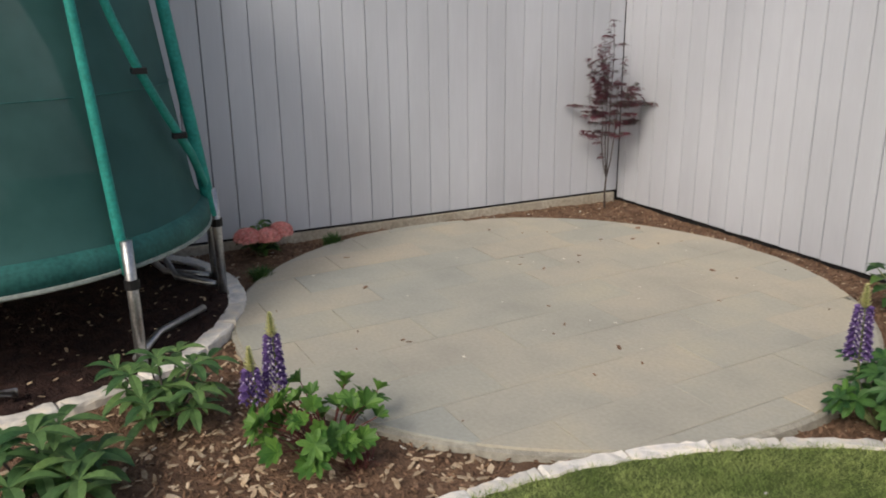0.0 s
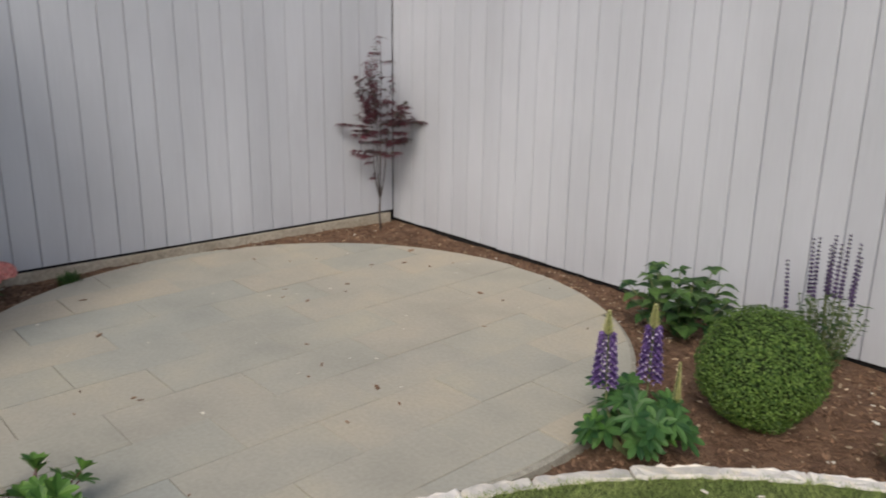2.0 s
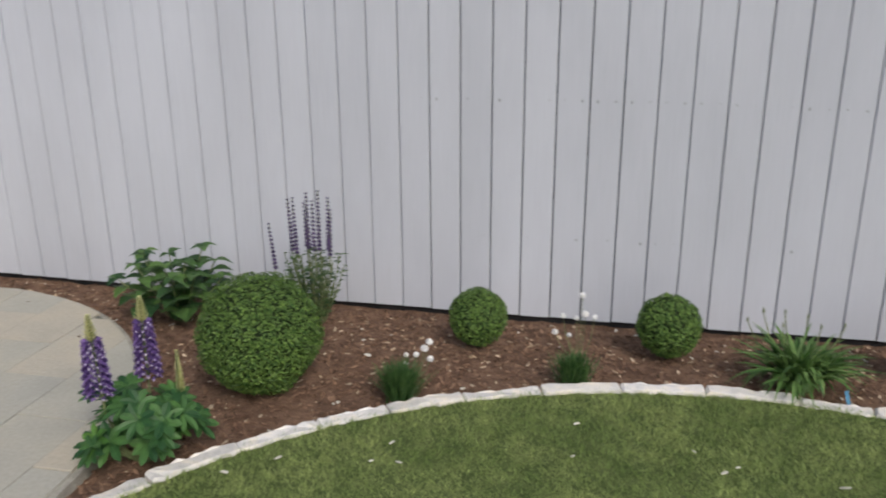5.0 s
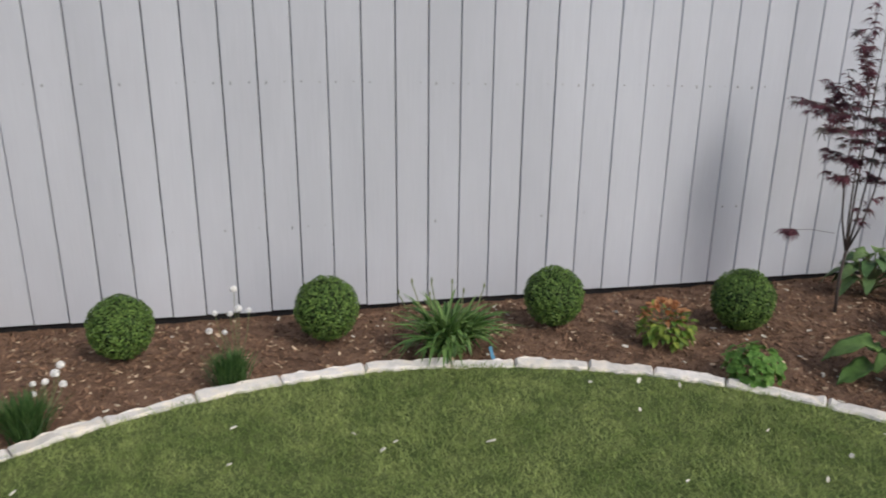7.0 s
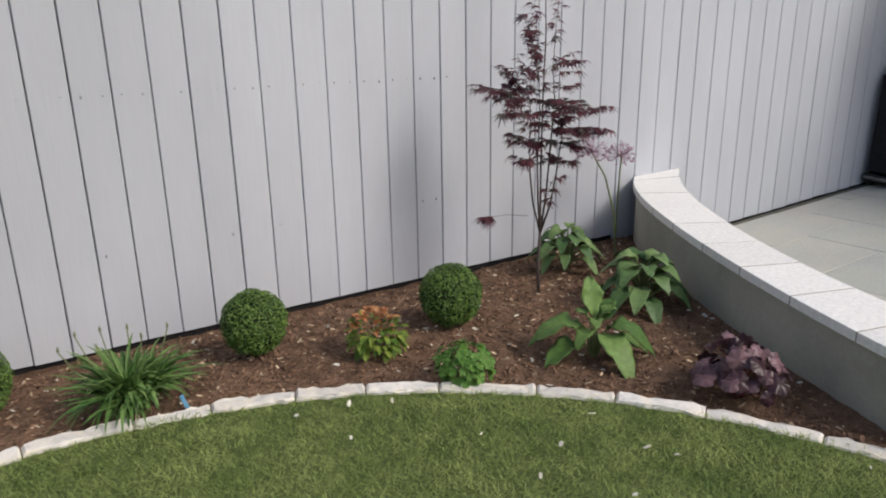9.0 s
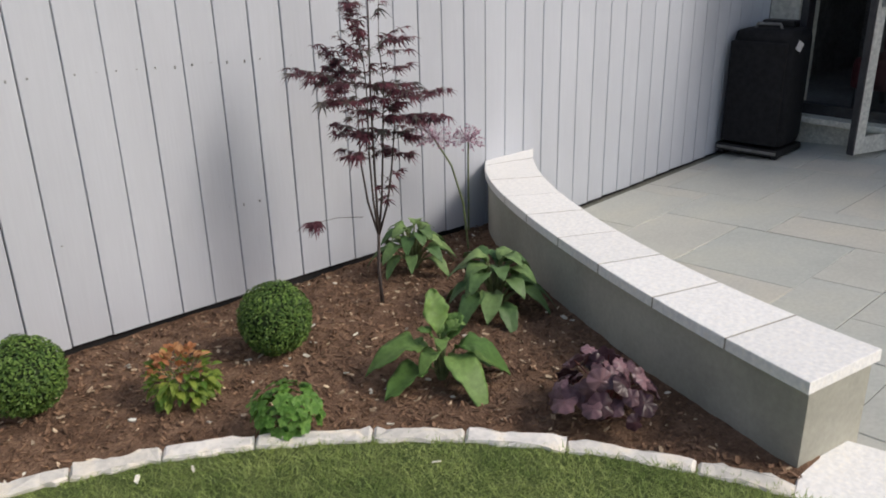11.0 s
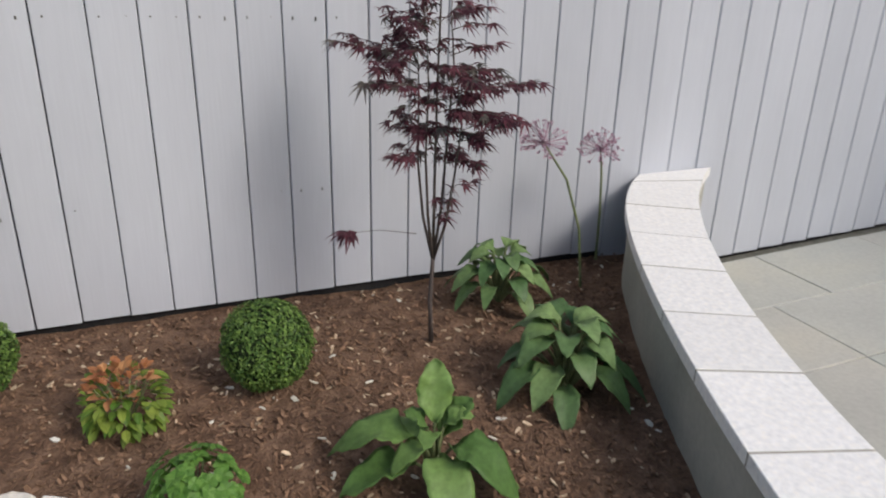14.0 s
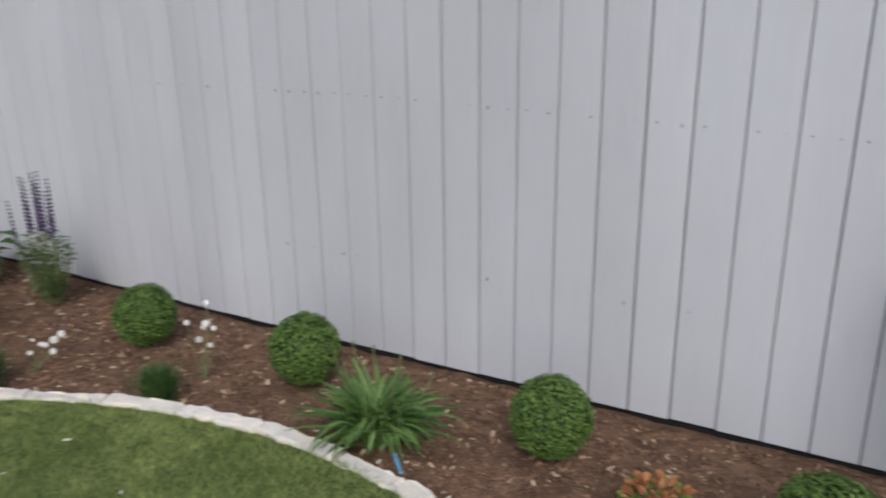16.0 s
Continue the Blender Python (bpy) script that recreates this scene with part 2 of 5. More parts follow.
def thing(name, at, label="", category="", group="", kind=""):
    ob = new(name)
    ob.empty_display_size = 0.1
    ob.location = at
    return tagged(ob, label, category, group, kind)


def finish(bm, name, mat, smooth=False):
    me = bpy.data.meshes.new(name)
    bm.to_mesh(me)
    bm.free()
    me.materials.append(mat)
    if smooth:
        me.polygons.foreach_set("use_smooth", [True] * len(me.polygons))
    return me


STUFF = {"foliage", "bloom", "bloom_edge", "pedicels", "stem", "twig", "leaf_stalk", "stalk", "green_foliage", "orange_foliage", "weathered_foliage", "nail_heads", "tip", "pompon"}


def part(name, bm, mat, parent=None, label="", smooth=False, at=None):
    ob = new(name, finish(bm, name, mat, smooth) if isinstance(bm, bmesh.types.BMesh) else bm)
    if at is not None:
        ob.matrix_basis = at
    ob.parent = parent
    return tagged(ob, label, kind="stuff" if name in STUFF else "")


def mesh_from(name, verts, faces, mat, smooth=False):
    me = bpy.data.meshes.new(name)
    me.from_pydata(verts, [], faces)
    me.materials.append(mat)
    if smooth:
        me.polygons.foreach_set("use_smooth", [True] * len(me.polygons))
    return me


def box(bm, x0, x1, y0, y1, z0, z1, bevel=0.0, m=None):
    r = bmesh.ops.create_cube(bm, size=1)
    vs = r["verts"]
    for v in vs:
        v.co = Vector(((x0 + x1) / 2 + v.co.x * (x1 - x0), (y0 + y1) / 2 + v.co.y * (y1 - y0), (z0 + z1) / 2 + v.co.z * (z1 - z0)))
    if bevel:
        es = list({e for v in vs for e in v.link_edges})
        r2 = bmesh.ops.bevel(bm, geom=es, offset=bevel, segments=2, affect="EDGES", profile=0.6)
        vs = list({v for f in r2["faces"] for v in f.verts} | {v for v in vs if v.is_valid})
    if m is not None:
        bmesh.ops.transform(bm, matrix=m, verts=vs)
    return bm


def tube(bm, pts, r0, r1=None, sides=6):
    """A round tube along points, tapering from r0 to r1."""
    r1 = r0 if r1 is None else r1
    pts = [Vector(p) for p in pts]
    rings = []
    for i, p in enumerate(pts):
        d = (pts[min(i + 1, len(pts) - 1)] - pts[max(i - 1, 0)]).normalized()
        a = d.cross(Vector((0.31, 0.95, 0.07))).normalized()
        c = d.cross(a)
        r = r0 + (r1 - r0) * i / (len(pts) - 1)
        rings.append([bm.verts.new(p + (a * math.cos(k * math.tau / sides) + c * math.sin(k * math.tau / sides)) * r) for k in range(sides)])
    for a, b in zip(rings, rings[1:]):
        for k in range(sides):
            bm.faces.new((a[k], a[(k + 1) % sides], b[(k + 1) % sides], b[k]))
    bm.faces.new(rings[0][::-1])
    bm.faces.new(rings[-1])
    return bm


def lathe(bm, rows, centre=(0, 0, 0), sides=20):
    rings = [[bm.verts.new((centre[0] + r * math.cos(k * math.tau / sides), centre[1] + r * math.sin(k * math.tau / sides), centre[2] + z)) for k in range(sides)] for r, z in rows]
    for a, b in zip(rings, rings[1:]):
        for k in range(sides):
            bm.faces.new((a[k], a[(k + 1) % sides], b[(k + 1) % sides], b[k]))
    bm.faces.new(rings[0][::-1])
    bm.faces.new(rings[-1])
    return bm


class Leaves:
    """Collects many leaves into one mesh."""

    def __init__(self):
        self.v, self.f = [], []

    def blade(self, base, way, up, length, width, droop=0.25, fold=0.18, steps=3, shape=(0.0, 0.75, 1.0, 0.7, 0.0), twist=0.0):
        """A leaf from its base along way, arching down by droop, folded along the rib."""
        base, way, up = Vector(base), Vector(way).normalized(), Vector(up)
        side = way.cross(up)
        if side.length < 1e-4:
            side = way.cross(Vector((0.3, 0.9, 0.1)))
        side.normalize()
        up = side.cross(way)
        n0, n = len(self.v), len(shape)
        for i, s in enumerate(shape):
            u = i / (n - 1)
            mid = base + way * (length * u) - Vector((0, 0, 1)) * (droop * length * u * u)
            w = max(width * s / 2, width * 0.03)
            lift = up * (fold * w)
            self.v += [tuple(mid - side * w + lift), tuple(mid), tuple(mid + side * w + lift)]
        for i in range(n - 1):
            a = n0 + 3 * i
            self.f += [(a, a + 1, a + 4, a + 3), (a + 1, a + 2, a + 5, a + 4)]

    def flake(self, at, n, size, asp=0.6):
        """A small leaf of two facets."""
        n = Vector(n).normalized()
        a = n.cross(Vector((random.gauss(0, 1), random.gauss(0, 1), random.gauss(0, 1)))).normalized()
        b = n.cross(a)
        at, k = Vector(at), len(self.v)
        self.v += [tuple(at - a * size), tuple(at + b * size * asp + n * size * 0.2), tuple(at + a * size), tuple(at - b * size * asp + n * size * 0.2)]
        self.f += [(k, k + 1, k + 2), (k, k + 2, k + 3)]

    def mesh(self, name, mat, smooth=False):
        return mesh_from(name, self.v, self.f, mat, smooth)


def rnd_dir(zlo=-1.0, zhi=1.0):
    z, a = random.uniform(zlo, zhi), random.uniform(0, math.tau)
    r = math.sqrt(max(0, 1 - z * z))
    return Vector((r * math.cos(a), r * math.sin(a), z))


# ---------------------------------------------------------------- plan
PATIO, PATIO_R = (1.59, -1.855), 1.565
LAWN, LAWN_R = (5.266, -3.117), 2.326
TRAMP, TRAMP_R = (0.60, -4.38), 1.12
BED = -0.035
TERRACE = -0.135
HOUSE_X = 11.44
WALL_H = 2.5
HOUSE_H = 2.6


def w1_x(y):
    return 0.048 * y


# centre line of the curved seat wall, from the board wall to its free end, as an arc with a hook at the wall
def seat_edge(u, side):
    """A point of the seat wall's plan: u from 0 at the board wall to 1 at the free end; side 0 towards the bed, 1 towards the terrace."""
    d = 2.27 * u
    if side:
        d += 0.17 * (1 - math.exp(-d / 0.12)) * (1 - d / 3.2)
        return 8.348 - 0.50 * (d - 0.68) + 0.124 * (d - 0.68) ** 2 + 0.16 * math.exp(-d / 0.28), -d
    return 8.12 - 0.47 * (d - 0.55) + 0.075 * (d - 0.55) ** 2 + 0.13 * math.exp(-d / 0.2), -d


def wall_low(x):
    """The lower edge of the north wall's boards above the beds."""
    return -0.020 - 0.056 * min(1.0, max(0.0, x / 4.4))


def terrace_z(x, y):
    """The terrace falls towards the foot of the north wall."""
    return -0.205 + 0.04 * (x - 9.2) - 0.07 * y


def dist(p, c):
    return math.hypot(p[0] - c[0], p[1] - c[1])


def seat_x(y):
    return seat_edge(min(1, max(0, -y / 2.27)), 0)[0]


def ground_z(x, y):
    if dist((x, y), PATIO) < PATIO_R + 0.02:
        return -0.06
    if dist((x, y), LAWN) < LAWN_R - 0.03:
        return -0.02
    if x > seat_x(y) + 0.12 and y > -8 or (x > 7.2 and y < -2.29 and dist((x, y), LAWN) > LAWN_R - 0.06):
        return -0.33
    if -0.6 < x < 8.7 and -6 < y < 0.1:
        h = BED + (wall_low(x) - 0.034 - BED) * max(0.0, 1 + min(y, 0) / 0.6) + 0.012 * noise.noise(Vector((x * 2.1, y * 2.1, 0))) + 0.010 * noise.noise(Vector((x * 9, y * 9, 3))) + 0.006 * noise.noise(Vector((x * 27, y * 27, 5)))
        return h
    return BED


# ---------------------------------------------------------------- setting
def ground():
    xs = [-300, -80, -20, -4, -1.2] + [round(-0.6 + 0.03 * i, 3) for i in range(307)] + [9, 10, 12, 16, 30, 90, 300]
    ys = [-300, -80, -20, -9] + [round(-6 + 0.03 * i, 3) for i in range(204)] + [0.4, 1, 4, 20, 80, 300]
    v = [(x, y, ground_z(x, y)) for y in ys for x in xs]
    n = len(xs)
    f = [(j * n + i, j * n + i + 1, (j + 1) * n + i + 1, (j + 1) * n + i) for j in range(len(ys) - 1) for i in range(n - 1)]
    tagged(new("ground", mesh_from("ground", v, f, M_SOIL, True)), "brown bark mulch and soil of the garden beds", "ground", kind="structure")


ground()


def board_mesh(name, width, z0, z1):
    bm = bmesh.new()
    box(bm, -width / 2, width / 2, -0.018, 0.0, z0, z1)
    es = [e for e in bm.edges if abs(e.verts[0].co.z - e.verts[1].co.z) > 1 and e.verts[0].co.y < -0.01]
    bmesh.ops.bevel(bm, geom=es, offset=0.003, segments=1, affect="EDGES")
    return finish(bm, name, M_BOARD)


def groove_x(k):
    """The joint between boards, counted from the one beside the second maple."""
    return 7.205 + (0.147 if k > -6 else 0.1485) * k


def wall_north():
    w = thing("wall_north", (0, 0, 0), "tall wall of pale grey painted vertical boards", "wall", kind="structure")
    bm = bmesh.new()
    box(bm, -0.3, HOUSE_X + 0.3, 0.020, 0.14, -0.36, WALL_H - 0.01)
    part("backing", bm, M_GAP, w)
    edges = [groove_x(k) for k in range(-49, 32)]
    edges = [e for e in edges if 0.03 < e < HOUSE_X - 0.01]
    edges = [0.003] + edges + [HOUSE_X - 0.002]
    for a, b in zip(edges, edges[1:]):
        low = wall_low(b) if b < 8.5 else terrace_z(b, 0) + 0.012
        gap = random.uniform(0.0035, 0.006)
        me = board_mesh("board", b - a - gap, low + random.uniform(-0.003, 0.003), WALL_H)
        part("board", me, None, w, at=pose((a + b) / 2, 0.018 + random.uniform(-0.0015, 0.001), 0))
    bm = bmesh.new()
    for k in range(-22, 2):
        for z in (0.985 - 0.026 * max(0.0, groove_x(k) - 5.0), 0.33):
            for dx in (-0.035, 0.035):
                if random.random() < (0.85 if z > 0.5 else 0.25):
                    box(bm, groove_x(k) + dx - 0.003, groove_x(k) + dx + 0.003, -0.0022, 0.001, z + random.uniform(-0.008, 0.008) - 0.0025, z + 0.0025)
    part("nail_heads", bm, M_BAR, w)


def wall_west():
    ang = math.degrees(math.atan(0.048))
    w = thing("wall_west", (0, 0, 0), "tall wall of pale grey painted vertical boards on a footing", "wall", kind="structure")
    w.matrix_basis = pose(0, 0, 0, 0, 0, -ang)
    bm = bmesh.new()
    box(bm, -0.16, -0.020, -7.6, -0.02, -0.12, WALL_H - 0.01)
    part("backing", bm, M_GAP, w)
    bm = bmesh.new()
    box(bm, -0.018, 0.012, -7.6, -0.03, -0.12, 0.022, 0.004)
    part("footing", bm, M_FOOT, w, "beige wooden footing board")
    y = 0.0
    while y > -7.5:
        wd = random.choice((0.142, 0.148, 0.15, 0.153))
        me = board_mesh("board", wd - random.uniform(0.0035, 0.006), 0.040, WALL_H)
        part("board", me, None, w, at=pose(-0.018 + random.uniform(-0.001, 0.0015), y - wd / 2, 0, 0, 0, 90))
        y -= wd


wall_north()
wall_west()


def slab_mesh(name, poly, z0, z1, mat, bev=0.006):
    """A flat stone with a small chamfer, from its outline (counter-clockwise)."""
    n = len(poly)
    cx, cy = sum(p[0] for p in poly) / n, sum(p[1] for p in poly) / n
    v = [(x, y, z0) for x, y in poly] + [(x, y, z1 - bev) for x, y in poly]
    for x, y in poly:
        d = max(1e-4, math.hypot(x - cx, y - cy))
        k = max(0.2, 1 - bev * 1.2 / d)
        v.append((cx + (x - cx) * k, cy + (y - cy) * k, z1))
    f = [(i, (i + 1) % n, n + (i + 1) % n, n + i) for i in range(n)]
    f += [(n + i, n + (i + 1) % n, 2 * n + (i + 1) % n, 2 * n + i) for i in range(n)]
    f.append(tuple(range(2 * n, 3 * n)))
    return mesh_from(name, v, f, mat)


def clip_halfplane(poly, nx, ny, d):
    out = []
    for (x0, y0), (x1, y1) in zip(poly, poly[1:] + poly[:1]):
        a, b = nx * x0 + ny * y0 - d, nx * x1 + ny * y1 - d
        if a <= 0:
            out.append((x0, y0))
        if a * b < 0:
            t = a / (a - b)
            out.append((x0 + (x1 - x0) * t, y0 + (y1 - y0) * t))
    return out


def clip_circle(poly, c, r, n=72):
    for i in range(n):
        a = i * math.tau / n
        poly = clip_halfplane(poly, math.cos(a), math.sin(a), r + math.cos(a) * c[0] + math.sin(a) * c[1])
        if len(poly) < 3:
            return []
    return poly


def area(p):
    return 0.5 * sum(a[0] * b[1] - b[0] * a[1] for a, b in zip(p, p[1:] + p[:1]))


def random_ashlar(x0, x1, y0, y1, seed, unit=0.15):
    """Rectangles of mixed whole multiples of a unit that fill an oblong, as in random rectangular paving."""
    rng = random.Random(seed)
    nx, ny = int((x1 - x0) / unit), int((y1 - y0) / unit)
    used = [[False] * ny for _ in range(nx)]
    out = []
    for j in range(ny):
        for i in range(nx):
            if used[i][j]:
                continue
            w, h = rng.choice(((3, 2), (4, 3), (3, 3), (4, 2), (5, 3), (2, 3), (2, 2), (3, 4), (5, 4), (4, 4)))
            w, h = min(w, nx - i), min(h, ny - j)
            while w > 1 and any(used[i + k][j] for k in range(w)):
                w -= 1
            for a in range(w):
                for b in range(h):
                    used[i + a][j + b] = True
            out.append((x0 + i * unit, x0 + (i + w) * unit, y0 + j * unit, y0 + (j + h) * unit))
    return out


def patio():
    """Flags of two to one in a running bond, cut round to the circle."""
    p = thing("patio", (0, 0, 0), "round patio of grey-buff bluestone flags with tight joints", "patio", kind="structure")
    bm = bmesh.new()
    lathe(bm, [(PATIO_R - 0.01, -0.07), (PATIO_R - 0.01, -0.006)], (*PATIO, 0), 96)
    part("bedding", bm, M_DARKJOINT, p)
    bm = bmesh.new()
    lathe(bm, [(PATIO_R + 0.001, -0.06), (PATIO_R + 0.026, -0.06), (PATIO_R + 0.022, -0.014), (PATIO_R + 0.001, -0.009)], (*PATIO, 0), 96)
    part("mortar_edge", bm, M_JOINT, p, "pale mortar edge")
    g, wide = 0.0018, 0.29
    for i in range(-9, 4):
        for k in range(-3, 6):
            x0, y0 = 2.43 + wide * i, -2.62 + 2 * wide * k - (wide if i % 2 == 0 else 0)
            poly = [(x0 + g, y0 + g), (x0 + wide - g, y0 + g), (x0 + wide - g, y0 + 2 * wide - g), (x0 + g, y0 + 2 * wide - g)]
            poly = clip_circle(poly, PATIO, PATIO_R)
            if len(poly) > 2 and area(poly) > 0.004:
                lift = random.uniform(-0.002, 0.002)
                part("flagstone", slab_mesh("flagstone", poly, -0.05, lift, M_BLUESTONE, 0.0014), None, p)


def kerb_ring(name, c, r0, r1, ztop, label, a0, a1, step, zlow=-0.08):
    k = thing(name, (*c, 0), label, "kerb", kind="structure")
    a = a0
    while a < a1 - 0.02:
        da = min(step * random.uniform(0.8, 1.2), a1 - a) / r1
        da = min(da, a1 - a)
        n, gap = 9, 0.0022 / r1
        out, inn = [], []
        for i in range(n + 1):
            t = a + gap + (da - 2 * gap) * i / n
            chip = 0.005 if i in (0, n) else 0.0
            ro, ri = r1 + random.uniform(-0.007, 0.006) - chip * random.random(), r0 + random.uniform(-0.006, 0.008) + chip * random.random()
            out.append((ro * math.cos(t), ro * math.sin(t)))
            inn.append((ri * math.cos(t), ri * math.sin(t)))
        poly = out + inn[::-1]
        me = slab_mesh("sett", poly, zlow, ztop + random.uniform(-0.006, 0.006), M_KERB, 0.008)
        for vtx in me.vertices:
            if vtx.co.z > ztop - 0.03:
                vtx.co.z += random.uniform(-0.006, 0.005)
        part("sett", me, None, k)
        a += da


def lawn():
    l = thing("lawn", (0, 0, 0), "round mown lawn of short green grass", "lawn", kind="structure")
    bm = bmesh.new()
    lathe(bm, [(LAWN_R - 0.060, -0.06), (LAWN_R - 0.060, 0.002)], (*LAWN, 0), 96)
    part("turf", bm, M_TURF, l)
    v, f = [], []
    rng = random.Random(3)
    for _ in range(300000):
        r, a = (LAWN_R - 0.050) * math.sqrt(rng.random()), rng.uniform(0, math.tau)
        x, y = LAWN[0] + r * math.cos(a), LAWN[1] + r * math.sin(a)
        if y < -3.15:
            continue
        dens = noise.noise(Vector((x * 1.6, y * 1.6, 7)))
        h = rng.uniform(0.008, 0.019) * (1 + 0.35 * dens)
        t, lean = rng.uniform(0, math.tau), rng.uniform(0.5, 2.4) * h
        w = rng.uniform(0.0011, 0.0021)
        dx, dy = math.cos(t), math.sin(t)
        k = len(v)
        v += [(x - dy * w, y + dx * w, 0.002), (x + dy * w, y - dx * w, 0.002), (x + dx * lean, y + dy * lean, 0.002 + h)]
        f.append((k, k + 1, k + 2))
    g = part("grass_blades", mesh_from("grass_blades", v, f, M_GRASS), None, l)
    tagged(g, kind="stuff")


patio()
lawn()
kerb_ring("lawn_kerb", LAWN, LAWN_R - 0.066, LAWN_R, 0.012, "ring of rough pale granite setts round the lawn", radians(20.3), radians(205), 0.31)
kerb_ring("trampoline_kerb", TRAMP, TRAMP_R - 0.03, TRAMP_R + 0.06, 0.012, "ring of pale granite setts round dark mulch", radians(-60), radians(200), 0.30)


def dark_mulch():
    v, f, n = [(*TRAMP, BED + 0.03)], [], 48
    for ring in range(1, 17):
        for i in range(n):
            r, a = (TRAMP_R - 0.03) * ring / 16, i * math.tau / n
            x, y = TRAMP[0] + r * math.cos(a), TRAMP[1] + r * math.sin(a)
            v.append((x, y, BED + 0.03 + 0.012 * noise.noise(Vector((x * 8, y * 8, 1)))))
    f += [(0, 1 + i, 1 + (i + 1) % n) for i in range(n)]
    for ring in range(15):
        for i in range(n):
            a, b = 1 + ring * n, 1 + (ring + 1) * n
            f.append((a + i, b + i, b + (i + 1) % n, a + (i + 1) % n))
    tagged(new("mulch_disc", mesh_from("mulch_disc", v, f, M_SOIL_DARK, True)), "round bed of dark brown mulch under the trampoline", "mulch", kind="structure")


dark_mulch()


def terrace():
    t = thing("terrace", (0, 0, 0), "terrace of large grey bluestone slabs", "terrace", kind="structure")
    t.matrix_basis = pose(9.2, 0, terrace_z(9.2, 0), -math.degrees(math.atan(0.07)), -math.degrees(math.atan(0.04)), 0)
    bm = bmesh.new()
    box(bm, -1.25, HOUSE_X - 8.0, -6.4, 0.012, -0.06, -0.005)
    part("bedding", bm, M_DARKJOINT, t)
    g = 0.0022
    for x0, x1, y0, y1 in random_ashlar(-1.70, 2.75, -6.4, 0.05, 11, 0.155):
        poly = [(x0 + g, y0 + g), (x1 - g, y0 + g), (x1 - g, min(y1 - g, 0.010)), (x0 + g, min(y1 - g, 0.010))]
        cx, cy = (x0 + x1) / 2 + 9.2, (y0 + y1) / 2
        if x1 + 9.2 < seat_x(cy) + 0.15 or dist((cx, cy), LAWN) < LAWN_R + 0.2:
            continue
        part("slab", slab_mesh("slab", poly, -0.04, random.uniform(-0.002, 0.002), M_TERRACE, 0.003), None, t)


terrace()


def seat_wall():
    w = thing("seat_wall", (8.1, -1.1, 0), "low curved garden wall of grey cement render with white granite coping", "garden wall")
    n, top, inset = 28, 0.215, 0.022
    v, f = [], []
    for i in range(n + 1):
        u = i / n
        (ax, ay), (bx, by) = seat_edge(u, 0), seat_edge(u, 1)
        ay, by = ay + 0.012 * u, by + 0.012 * u
        dx, dy = bx - ax, by - ay
        d = math.hypot(dx, dy)
        ax, ay, bx, by = ax + dx / d * inset, ay + dy / d * inset, bx - dx / d * inset, by - dy / d * inset
        v += [(ax - 8.1, ay + 1.1, -0.36), (bx - 8.1, by + 1.1, -0.36), (bx - 8.1, by + 1.1, top), (ax - 8.1, ay + 1.1, top)]
    for i in range(n):
        a, b = 4 * i, 4 * i + 4
        f += [(a, a + 3, b + 3, b), (a + 1, b + 1, b + 2, a + 2), (a + 3, a + 2, b + 2, b + 3)]
    f += [(0, 1, 2, 3), (4 * n, 4 * n + 3, 4 * n + 2, 4 * n + 1)]
    part("body", mesh_from("body", v, f, M_RENDER), None, w, "grey cement render with faint stains")
    cuts = [0.0, 0.032, 0.129, 0.238, 0.348, 0.474, 0.60, 0.734, 0.873, 1.0]
    for a, b in zip(cuts, cuts[1:]):
        left = [seat_edge(a + (b - a) * i / 4 + (0.0014 if i == 0 else -0.0014 if i == 4 else 0), 0) for i in range(5)]
        right = [seat_edge(a + (b - a) * i / 4 + (0.0014 if i == 0 else -0.0014 if i == 4 else 0), 1) for i in range(5)]
        poly = [(x - 8.1, min(y, -0.003) + 1.1) for x, y in left + right[::-1]]
        me = slab_mesh("coping_stone", poly, top + 0.002, 0.255 + random.uniform(-0.001, 0.001), M_GRANITE, 0.002)
        part("coping_stone", me, None, w)
    for c in cuts[1:-1]:
        edge = [seat_edge(c - 0.0014, 0), seat_edge(c + 0.0014, 0), seat_edge(c + 0.0014, 1), seat_edge(c - 0.0014, 1)]
        part("mortar_joint", slab_mesh("mortar_joint", [(x - 8.1, y + 1.1) for x, y in edge], top + 0.002, 0.2535, M_JOINT, 0.0), None, w, "grey mortar")


seat_wall()


def granite_edge():
    k = thing("granite_edging", (0, 0, 0), "flush white granite edging between lawn and terrace", "edging", kind="structure")
    a = radians(20.6)
    for i in range(5):
        b = a - 0.17
        poly = [(LAWN[0] + r * math.cos(t), LAWN[1] + r * math.sin(t)) for r, t in ((LAWN_R - 0.062, b + 0.003), (LAWN_R + 0.34, b + 0.003), (LAWN_R + 0.34, a - 0.003), (LAWN_R - 0.062, a - 0.003))]
        part("edging_stone", slab_mesh("edging_stone", poly, -0.25, -0.030, M_GRANITE, 0.006), None, k)
        a = b


granite_edge()


